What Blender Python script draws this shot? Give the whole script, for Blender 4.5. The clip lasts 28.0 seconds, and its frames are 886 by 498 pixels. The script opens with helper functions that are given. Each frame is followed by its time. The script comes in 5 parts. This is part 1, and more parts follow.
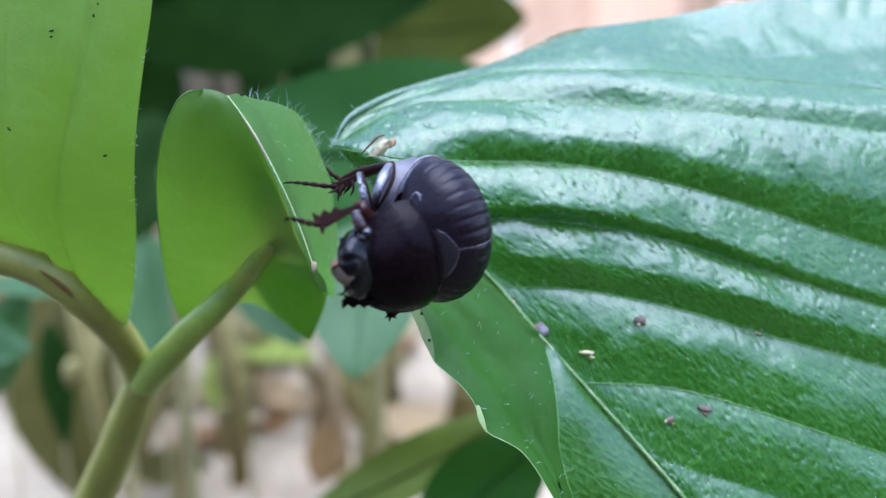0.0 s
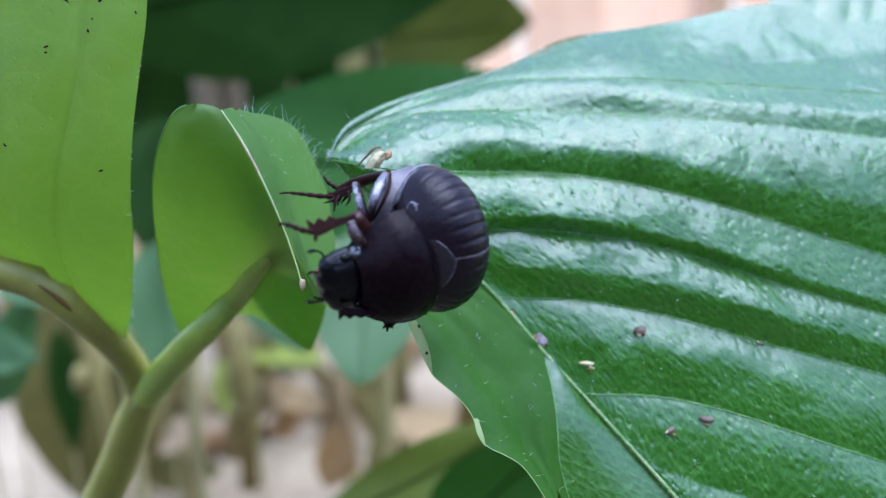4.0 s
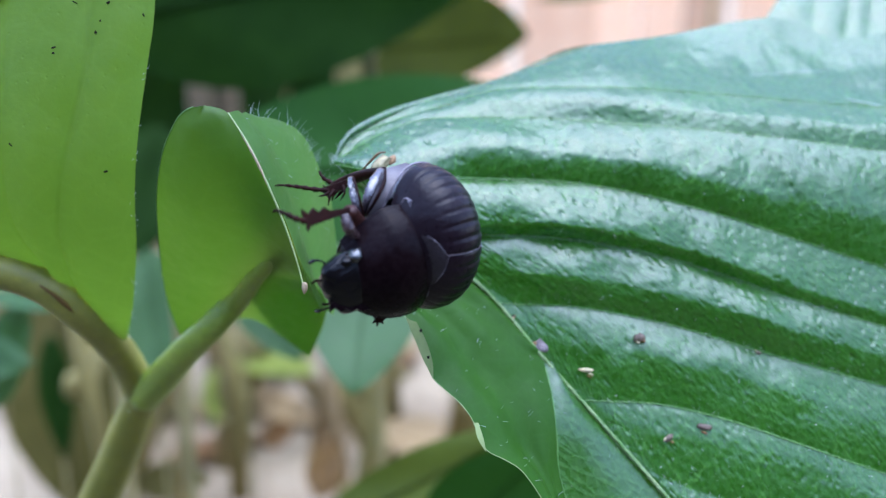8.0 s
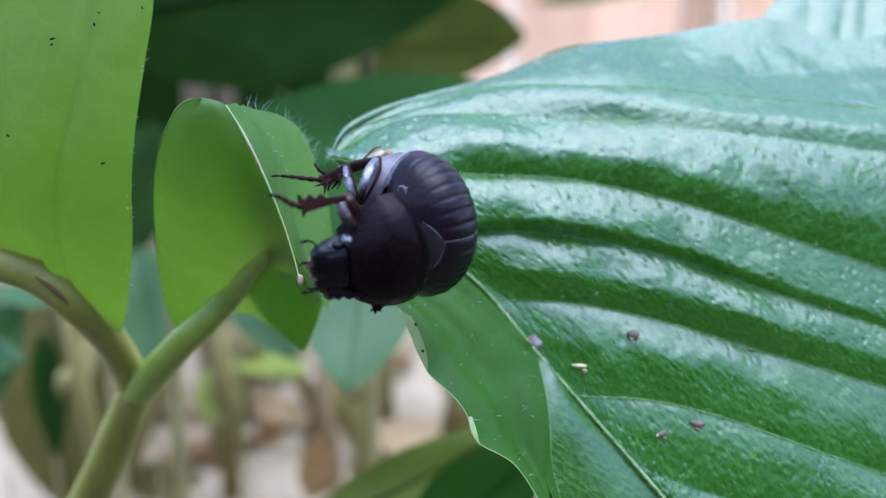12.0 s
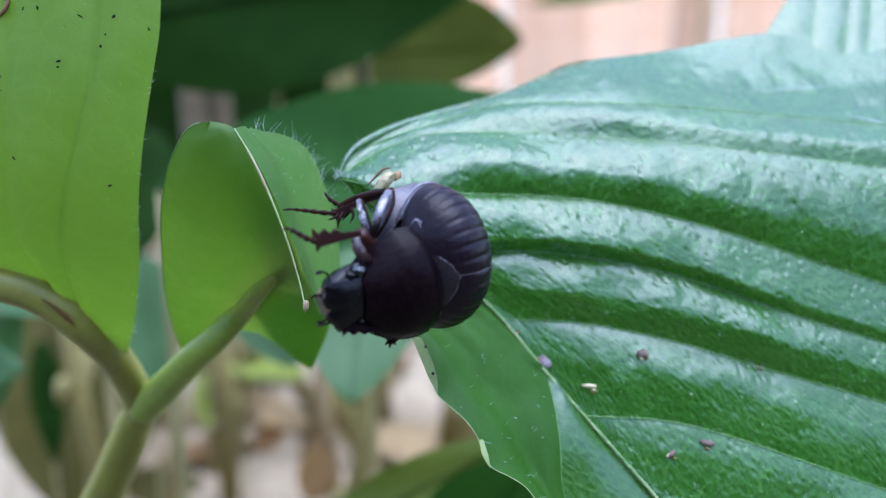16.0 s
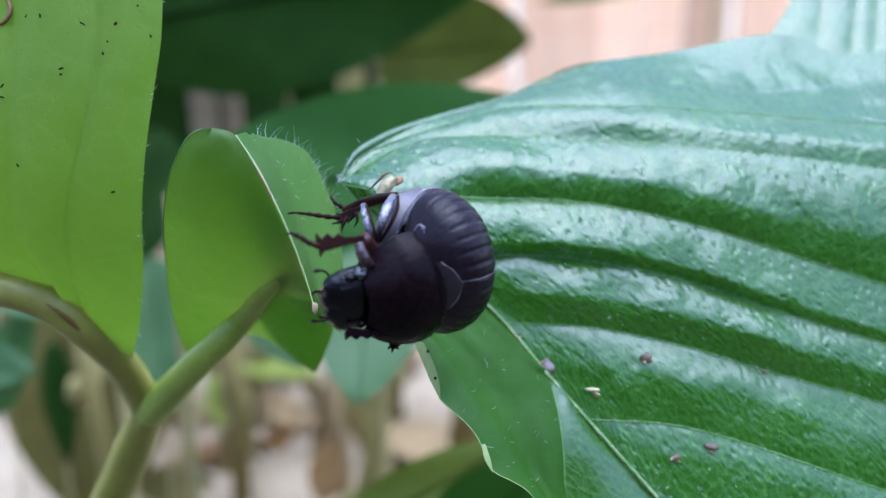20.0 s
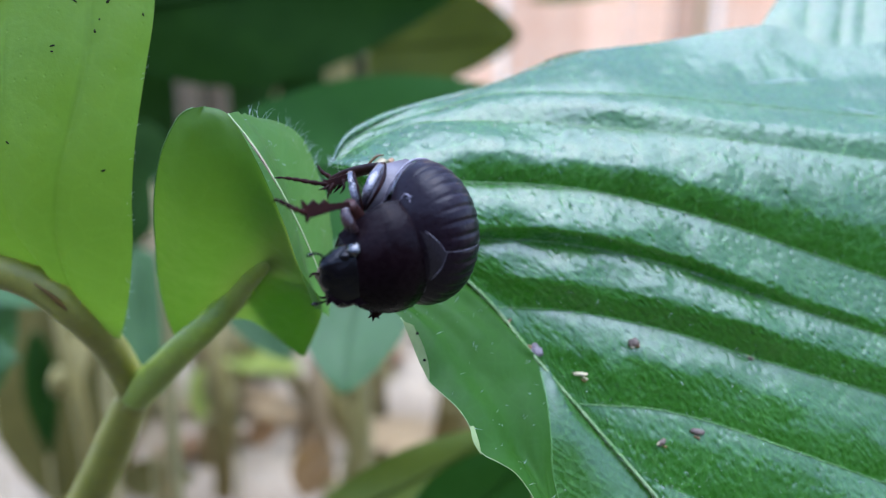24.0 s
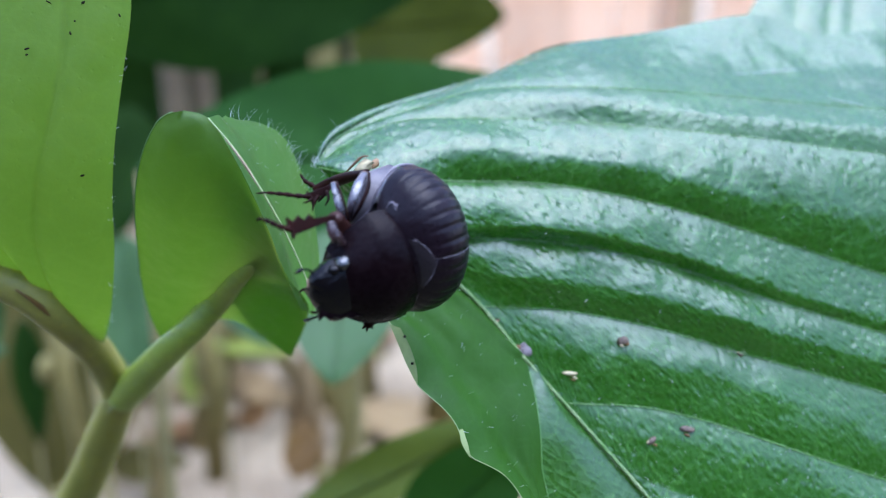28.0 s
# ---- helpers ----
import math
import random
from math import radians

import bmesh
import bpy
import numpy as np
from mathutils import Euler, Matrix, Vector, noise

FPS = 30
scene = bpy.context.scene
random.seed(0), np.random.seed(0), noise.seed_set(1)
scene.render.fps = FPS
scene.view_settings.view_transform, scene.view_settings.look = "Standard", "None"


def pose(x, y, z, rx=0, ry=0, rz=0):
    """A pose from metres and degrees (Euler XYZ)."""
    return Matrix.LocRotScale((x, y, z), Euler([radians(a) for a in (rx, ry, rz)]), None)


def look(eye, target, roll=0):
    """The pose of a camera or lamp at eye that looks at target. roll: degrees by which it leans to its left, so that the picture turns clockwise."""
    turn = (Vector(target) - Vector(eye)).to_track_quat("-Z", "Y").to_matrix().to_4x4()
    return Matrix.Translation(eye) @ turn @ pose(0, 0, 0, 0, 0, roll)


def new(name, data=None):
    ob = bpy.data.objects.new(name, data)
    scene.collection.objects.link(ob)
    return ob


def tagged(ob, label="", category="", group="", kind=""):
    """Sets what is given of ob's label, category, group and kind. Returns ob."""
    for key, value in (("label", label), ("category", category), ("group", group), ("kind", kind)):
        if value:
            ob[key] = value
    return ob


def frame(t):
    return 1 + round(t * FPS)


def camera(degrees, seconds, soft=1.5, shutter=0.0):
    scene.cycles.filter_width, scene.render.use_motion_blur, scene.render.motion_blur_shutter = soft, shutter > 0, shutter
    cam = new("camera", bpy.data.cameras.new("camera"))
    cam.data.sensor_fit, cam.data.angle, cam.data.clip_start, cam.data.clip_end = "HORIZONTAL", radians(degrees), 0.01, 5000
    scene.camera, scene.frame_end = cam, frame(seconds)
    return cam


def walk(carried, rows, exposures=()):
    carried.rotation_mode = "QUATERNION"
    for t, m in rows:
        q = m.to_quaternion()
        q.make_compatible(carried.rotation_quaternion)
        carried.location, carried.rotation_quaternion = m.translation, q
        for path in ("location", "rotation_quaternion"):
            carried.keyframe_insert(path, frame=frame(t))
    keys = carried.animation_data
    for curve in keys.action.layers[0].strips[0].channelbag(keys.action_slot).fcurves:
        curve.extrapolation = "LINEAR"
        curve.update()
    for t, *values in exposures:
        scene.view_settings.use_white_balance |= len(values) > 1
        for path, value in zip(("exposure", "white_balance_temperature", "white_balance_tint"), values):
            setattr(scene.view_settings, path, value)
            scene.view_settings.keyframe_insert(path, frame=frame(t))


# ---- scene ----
# The camera: a phone held by hand close to the leaf. Offsets in mm and degrees from its mean stand.
cam = camera(50, 28.0, soft=1.2)
BASE = pose(0, 0, 0.20, 74, 0, 0)
PATH = [
    (0, 0.31, -2.10, -0.11, -0.72, -0.09, -0.28),
    (0.5, 0.55, -2.98, -0.04, -1.00, 0.30, 0.04),
    (1, 0.15, -2.10, -0.14, -1.02, 0.34, -0.05),
    (1.5, -0.00, -1.42, -0.41, -0.97, 0.23, -0.45),
    (2, 0.14, -1.51, -0.47, -1.06, 0.18, -0.33),
    (2.5, 0.18, -2.03, -0.36, -0.98, -0.10, -0.13),
    (3, -0.01, -1.53, -0.37, -0.92, 0.00, -0.31),
    (3.5, 1.74, -1.44, -0.37, -0.79, 0.62, -0.75),
    (5.5, 0.00, 0.13, -1.45, -0.38, -0.22, -0.77),
    (6, 0.65, -1.98, -0.17, 0.18, -0.28, -0.19),
    (6.5, -0.37, -0.23, -0.96, -0.20, -0.43, -0.57),
    (7, 0.44, -1.80, -0.20, 0.04, -0.19, -0.10),
    (7.5, 0.79, -2.27, -0.04, 0.37, -0.17, -0.01),
    (8, 0.48, -1.79, -0.04, 0.08, 0.00, -0.05),
    (8.5, -0.23, -1.68, -0.11, -0.04, -0.16, 0.03),
    (9, -0.42, -1.40, 0.06, 0.18, 0.10, 0.12),
    (9.5, -0.50, -1.25, 0.13, 0.30, 0.08, 0.14),
    (10, -0.19, -1.50, 0.07, 0.15, -0.03, 0.19),
    (10.5, -0.35, -1.51, 0.02, 0.30, -0.41, 0.18),
    (11, -0.24, -1.49, 0.19, 0.32, -0.20, 0.32),
    (11.5, -0.53, -1.70, 0.13, 0.45, -0.42, 0.42),
    (12, 0.39, -2.58, 0.29, 0.32, -0.34, 0.48),
    (12.5, -0.22, -1.92, 0.16, 0.20, -0.57, 0.43),
    (14.5, 1.36, -1.36, -0.10, 0.19, 0.02, -0.08),
    (15, 0.10, -1.66, 0.29, 0.30, -0.22, 0.50),
    (15.5, -1.56, -0.48, 0.06, -0.00, -0.41, 0.57),
    (16, -0.86, -0.60, -0.03, 0.18, -0.67, 0.23),
    (16.5, -0.20, -0.91, 0.02, 0.31, -0.38, 0.39),
    (17, 0.58, -0.73, 0.03, 0.45, -0.08, 0.06),
    (17.5, 0.85, -0.51, 0.05, 0.53, 0.18, -0.10),
    (18, -0.25, -0.13, -0.01, 0.28, -0.21, 0.06),
    (18.5, 1.00, -2.62, 0.50, 0.61, -0.06, 0.75),
    (19, 0.13, -0.38, 0.13, 0.28, -0.06, 0.09),
    (19.5, 0.50, -0.15, 0.06, 0.14, 0.17, -0.25),
    (20, 0.00, -0.00, -0.00, 0.02, 0.07, -0.04),
    (20.5, -0.03, -0.13, 0.15, 0.14, 0.10, -0.05),
    (21, -0.05, 0.05, 0.04, -0.13, 0.08, -0.13),
    (21.5, 0.26, 0.11, -0.05, -0.29, -0.03, -0.15),
    (23.5, -0.54, 0.32, -0.20, -0.50, -0.58, 0.09),
    (24, -0.50, -1.43, 0.20, 0.01, -0.87, 0.62),
    (24.5, -1.31, 0.32, -0.30, -0.33, -1.05, 0.08),
    (25, -0.27, -0.99, 0.01, -0.31, -0.85, 0.49),
    (25.5, 0.03, 0.01, -0.38, -0.59, -0.96, 0.02),
    (26, 0.19, -0.01, -0.46, -0.68, -1.12, -0.07),
    (26.5, -0.18, -0.11, -0.48, -0.67, -1.25, 0.05),
    (27, -0.86, 0.14, -0.56, -0.98, -1.52, 0.18),
    (27.5, -0.73, 0.97, -0.79, -1.22, -1.63, -0.03),
    (28, -0.26, 0.78, -0.77, -1.50, -1.52, -0.12),
]
walk(cam, [(t, BASE @ pose(x / 1000, y / 1000, z / 1000, a, b, c)) for t, x, y, z, a, b, c in PATH],
     exposures=[(0, 2.3, 5930, 18), (3, 2.24, 5930, 18), (8, 2.16, 5930, 18), (21, 2.15, 5930, 18), (28, 2.12, 5930, 18)])
cam.data.dof.use_dof = True
cam.data.dof.focus_distance = 0.0745
cam.data.dof.aperture_fstop = 20.5

# ---- light: open shade under a bright pale sky ----
world = bpy.data.worlds.new("sky")
scene.world = world
world.use_nodes = True
wn = world.node_tree.nodes
sky = wn.new("ShaderNodeTexSky")
sky.sky_type = "NISHITA"
sky.sun_disc = False
sky.sun_elevation = radians(82)
sky.sun_rotation = radians(130)
sky.dust_density = 1.0
wn["Background"].inputs["Strength"].default_value = 0.15
world.node_tree.links.new(sky.outputs["Color"], wn["Background"].inputs["Color"])
sun_data = bpy.data.lights.new("sun", "SUN")
sun_data.energy, sun_data.angle, sun_data.color = 1.5, radians(66), (0.7, 0.845, 1.06)
sun = new("sun", sun_data)
sun.matrix_world = look((0.25, -0.12, 2.4), (0, 0.08, 0.18))


# ---- small builders ----
def loc(p):
    """World place of (right, up, away) in mm from the camera's mean stand."""
    return BASE @ Vector((p[0] / 1000, p[1] / 1000, -p[2] / 1000))


def thing(name, p, label, category, group="", kind=""):
    ob = new(name)
    ob.empty_display_size = 0.002
    ob.location = loc(p)
    return tagged(ob, label, category, group, kind)


def bm_mesh(name, bm, mat, smooth=True):
    me = bpy.data.meshes.new(name)
    bm.to_mesh(me)
    bm.free()
    me.materials.append(mat)
    if smooth:
        me.polygons.foreach_set("use_smooth", [True] * len(me.polygons))
    return me


def part(name, bm, mat, parent, label="", smooth=True):
    """Links a bmesh as one mesh under a thing; bmesh places are in the thing's space."""
    ob = new(name, bm_mesh(name, bm, mat, smooth))
    ob.parent = parent
    if label:
        ob["label"] = label
    return ob


def per_point(ob, name, values):
    """Keeps one number, or one vector, for each point of a mesh, for its material to read."""
    v = np.asarray(values, float)
    vector = v.ndim > 1 and v.shape[-1] == 3
    kept = ob.data.attributes.new(name, "FLOAT_VECTOR" if vector else "FLOAT", "POINT")
    kept.data.foreach_set("vector" if vector else "value", v.ravel())


def spline(pts, n):
    """n places evenly spread along a smooth line through pts."""
    p = np.array([np.array(q, float) for q in pts])
    if len(p) == 2:
        return p[0] + (p[1] - p[0]) * np.linspace(0, 1, n)[:, None]
    e = np.vstack([2 * p[0] - p[1], p, 2 * p[-1] - p[-2]])
    out = []
    for i in range(len(p) - 1):
        a, b, c, d = e[i:i + 4]
        t = np.linspace(0, 1, 24, endpoint=False)[:, None]
        out.append(0.5 * (2 * b + (c - a) * t + (2 * a - 5 * b + 4 * c - d) * t**2 + (3 * b - a - 3 * c + d) * t**3))
    out = np.vstack(out + [p[-1:]])
    far = np.r_[0, np.cumsum(np.linalg.norm(np.diff(out, axis=0), axis=1))]
    at = np.linspace(0, far[-1], n)
    return np.stack([np.interp(at, far, out[:, k]) for k in range(out.shape[1])], 1)


def across(rows, nu, nv):
    """A grid of places through smooth rows: nu along each row, nv in each gap between rows."""
    lines = np.array([spline(r, nu) for r in rows])
    k = len(lines)
    e = np.concatenate([2 * lines[:1] - lines[1:2], lines, 2 * lines[-1:] - lines[-2:-1]])
    grid, frac = [], []
    for i in range(k - 1):
        a, b, c, d = e[i:i + 4]
        for t in np.linspace(0, 1, nv, endpoint=False):
            grid.append(0.5 * (2 * b + (c - a) * t + (2 * a - 5 * b + 4 * c - d) * t**2 + (3 * b - a - 3 * c + d) * t**3))
            frac.append(i + t)
    grid.append(lines[-1])
    frac.append(k - 1)
    return np.array(grid), np.array(frac)


def normals(g):
    du, dv = np.gradient(g, axis=1), np.gradient(g, axis=0)
    n = np.cross(du, dv)
    n /= np.linalg.norm(n, axis=2, keepdims=True) + 1e-12
    n[n[..., 2] > 0] *= -1
    return n


def flow_of(g):
    """For each place of a grid, how far along its row and how far across the rows it lies, in mm."""
    far = np.zeros(g.shape)
    far[:, 1:, 0] = np.cumsum(np.linalg.norm(np.diff(g, axis=1), axis=2), axis=1)
    far[1:, :, 1] = np.cumsum(np.linalg.norm(np.diff(g, axis=0), axis=2), axis=0)
    return far


def grain(g, size, seed=0.0):
    """Smooth noise over a grid of places in mm, one value a place."""
    flat = g.reshape(-1, 3) / size + seed
    return np.array([noise.noise(Vector(p)) for p in flat]).reshape(g.shape[:2])


def grid_bm(g, origin=None, closed=False):
    """A bmesh from a grid of (right, up, away) places in mm; origin is the thing's place."""
    bm = bmesh.new()
    o = loc(origin) if origin is not None else Vector((0, 0, 0))
    vs = [[bm.verts.new(loc(p) - o) for p in row] for row in g]
    for a, b in zip(vs[:-1], vs[1:]):
        for i in range(len(a) - 1):
            bm.faces.new((a[i], a[i + 1], b[i + 1], b[i]))
        if closed:
            bm.faces.new((a[-1], a[0], b[0], b[-1]))
    return bm


def add_tube(bm, pts, radii, to, sides=8, caps=True):
    """A tapered round rod through pts (mm), added to bm; to() lays a place into the thing's space."""
    pts = np.array(pts, float)
    rings = []
    up = Vector((0.3, 0.5, 0.81))
    for i, p in enumerate(pts):
        way = Vector(pts[min(i + 1, len(pts) - 1)] - pts[max(i - 1, 0)]).normalized()
        s = way.cross(up).normalized()
        q = s.cross(way)
        r = radii[i] if hasattr(radii, "__len__") else radii
        rings.append([bm.verts.new(to(Vector(p) + (s * math.cos(a) + q * math.sin(a)) * r))
                      for a in (2 * math.pi * k / sides for k in range(sides))])
    for a, b in zip(rings[:-1], rings[1:]):
        for k in range(sides):
            bm.faces.new((a[k], a[(k + 1) % sides], b[(k + 1) % sides], b[k]))
    if caps:
        bm.faces.new(rings[0][::-1])
        bm.faces.new(rings[-1])
    return bm


def rod(pts, radii, origin, n=24, sides=10):
    o = loc(origin)
    line = spline(pts, n)
    rr = np.interp(np.linspace(0, 1, n), np.linspace(0, 1, len(radii)), radii)
    return add_tube(bmesh.new(), line, rr, lambda p: loc(p) - o, sides)


# ---- materials ----
def material(name):
    m = bpy.data.materials.new(name)
    m.use_nodes = True
    return m, m.node_tree.nodes, m.node_tree.links, m.node_tree.nodes["Principled BSDF"]


def noise_node(n, l, coord, scale, detail=4.0, rough=0.55):
    t = n.new("ShaderNodeTexNoise")
    t.inputs["Scale"].default_value, t.inputs["Detail"].default_value, t.inputs["Roughness"].default_value = scale, detail, rough
    l.new(coord, t.inputs["Vector"])
    return t.outputs["Fac"]


def ramp(n, l, fac, stops):
    r = n.new("ShaderNodeValToRGB")
    els = r.color_ramp.elements
    while len(els) < len(stops):
        els.new(0.5)
    for e, (p, c) in zip(els, stops):
        e.position, e.color = p, (*c, 1)
    l.new(fac, r.inputs["Fac"])
    return r.outputs["Color"]


def mix(n, l, a, b, fac, mode="MIX"):
    m = n.new("ShaderNodeMix")
    m.data_type, m.blend_type = "RGBA", mode
    for sock, v in ((m.inputs[0], fac), (m.inputs[6], a), (m.inputs[7], b)):
        if isinstance(v, (int, float)):
            sock.default_value = v
        elif isinstance(v, tuple):
            sock.default_value = (*v, 1)
        else:
            l.new(v, sock)
    return m.outputs[2]


def leaf_material(name, dark, light, through_col, through_amount, rough, net=420.0, bump=0.25, spec=0.5, net_show=0.35, coat=0.0, fuzz=0.0, wax=1.5, gloss=0.38, ripe=None):
    """A living leaf: two greens in patches, a net of fine veins in relief, and light that comes through."""
    m, n, l, p = material(name)
    co = n.new("ShaderNodeTexCoord").outputs["Object"]
    big = noise_node(n, l, co, 90, 3)
    fine = noise_node(n, l, co, 2600, 4)
    col = ramp(n, l, big, [(0.3, dark), (0.7, light)])
    v = n.new("ShaderNodeTexVoronoi")
    v.feature = "DISTANCE_TO_EDGE"
    v.inputs["Scale"].default_value = net
    l.new(co, v.inputs["Vector"])
    line = ramp(n, l, v.outputs["Distance"], [(0.0, (1, 1, 1)), (0.09, (0, 0, 0))])
    soft = n.new("ShaderNodeMath")
    soft.operation = "MULTIPLY"
    soft.inputs[1].default_value = net_show
    l.new(line, soft.inputs[0])
    col = mix(n, l, col, tuple(min(1, c * 1.5 + 0.02) for c in light), soft.outputs[0])
    col = mix(n, l, col, ramp(n, l, fine, [(0.3, (0.75, 0.75, 0.75)), (0.7, (1, 1, 1))]), 0.5, "MULTIPLY")
    if ripe is not None:
        # ripens to the colour of the stalk towards the leaf's foot
        at = n.new("ShaderNodeAttribute")
        at.attribute_name = "ripe"
        col = mix(n, l, col, ripe, at.outputs["Fac"])
        through_col = mix(n, l, through_col, tuple(c * 1.2 for c in ripe), at.outputs["Fac"])
    l.new(col, p.inputs["Base Color"])
    p.inputs["Specular IOR Level"].default_value = spec
    p.inputs["Coat Weight"].default_value = coat
    p.inputs["Coat Roughness"].default_value = gloss
    p.inputs["Coat IOR"].default_value = wax
    p.inputs["Sheen Weight"].default_value = fuzz
    p.inputs["Sheen Roughness"].default_value = 0.3
    p.inputs["Sheen Tint"].default_value = (0.94, 0.95, 1.0, 1)
    l.new(ramp(n, l, noise_node(n, l, co, 700, 3), [(0.3, (rough - 0.08,) * 3), (0.7, (rough + 0.12,) * 3)]), p.inputs["Roughness"])
    add = n.new("ShaderNodeMath")
    add.operation = "MULTIPLY_ADD"
    add.inputs[1].default_value = 1.0
    l.new(ramp(n, l, v.outputs["Distance"], [(0.0, (0, 0, 0)), (0.35, (1, 1, 1))]), add.inputs[0])
    l.new(fine, add.inputs[2])
    pit = n.new("ShaderNodeTexVoronoi")
    pit.inputs["Scale"].default_value = 1100
    l.new(co, pit.inputs["Vector"])
    deep = n.new("ShaderNodeMath")
    deep.operation = "ADD"
    l.new(add.outputs[0], deep.inputs[0])
    l.new(ramp(n, l, pit.outputs["Distance"], [(0.0, (0, 0, 0)), (0.18, (2.2, 2.2, 2.2))]), deep.inputs[1])
    b = n.new("ShaderNodeBump")
    b.inputs["Strength"].default_value, b.inputs["Distance"].default_value = bump, 0.0002
    l.new(deep.outputs[0], b.inputs["Height"])
    l.new(b.outputs["Normal"], p.inputs["Normal"])
    if through_amount:
        t = n.new("ShaderNodeBsdfTranslucent")
        l.new(mix(n, l, through_col, ramp(n, l, big, [(0.2, (0.8, 0.85, 0.8)), (0.8, (1, 1, 1))]), 0.6, "MULTIPLY"), t.inputs["Color"])
        s = n.new("ShaderNodeMixShader")
        s.inputs[0].default_value = through_amount
        l.new(p.outputs[0], s.inputs[1])
        l.new(t.outputs[0], s.inputs[2])
        l.new(s.outputs[0], n["Material Output"].inputs["Surface"])
    return m


def plain_material(name, a, b, scale, rough, bump=0.2, spec=0.5, metal=0.0, detail=5.0, coat=0.0, depth=0.0002, by_object=False, juicy=0.0):
    """Two tones in noise at two scales, with matching relief."""
    m, n, l, p = material(name)
    co = n.new("ShaderNodeTexCoord").outputs["Object"]
    f1, f2 = noise_node(n, l, co, scale, detail), noise_node(n, l, co, scale * 9, 3)
    col = mix(n, l, ramp(n, l, f1, [(0.3, a), (0.7, b)]), ramp(n, l, f2, [(0.3, (0.7,) * 3), (0.7, (1, 1, 1))]), 0.6, "MULTIPLY")
    if by_object:
        col = mix(n, l, col, ramp(n, l, n.new("ShaderNodeObjectInfo").outputs["Random"], [(0.0, (0.5, 0.42, 0.36)), (0.5, (0.95, 0.85, 0.78)), (1.0, (1, 1, 1))]), 1.0, "MULTIPLY")
    l.new(col, p.inputs["Base Color"])
    l.new(ramp(n, l, f2, [(0.3, (max(0.02, rough - 0.07),) * 3), (0.7, (min(1, rough + 0.1),) * 3)]), p.inputs["Roughness"])
    p.inputs["Specular IOR Level"].default_value, p.inputs["Metallic"].default_value = spec, metal
    p.inputs["Coat Weight"].default_value = coat
    p.inputs["Coat Roughness"].default_value = 0.2
    if juicy:
        # soft plant tissue that light soaks into
        p.inputs["Subsurface Weight"].default_value = juicy
        p.inputs["Subsurface Radius"].default_value = (1.0, 1.0, 0.3)
        p.inputs["Subsurface Scale"].default_value = 0.0016
    bp = n.new("ShaderNodeBump")
    bp.inputs["Strength"].default_value, bp.inputs["Distance"].default_value = bump, depth
    l.new(f2, bp.inputs["Height"])
    l.new(bp.outputs["Normal"], p.inputs["Normal"])
    return m


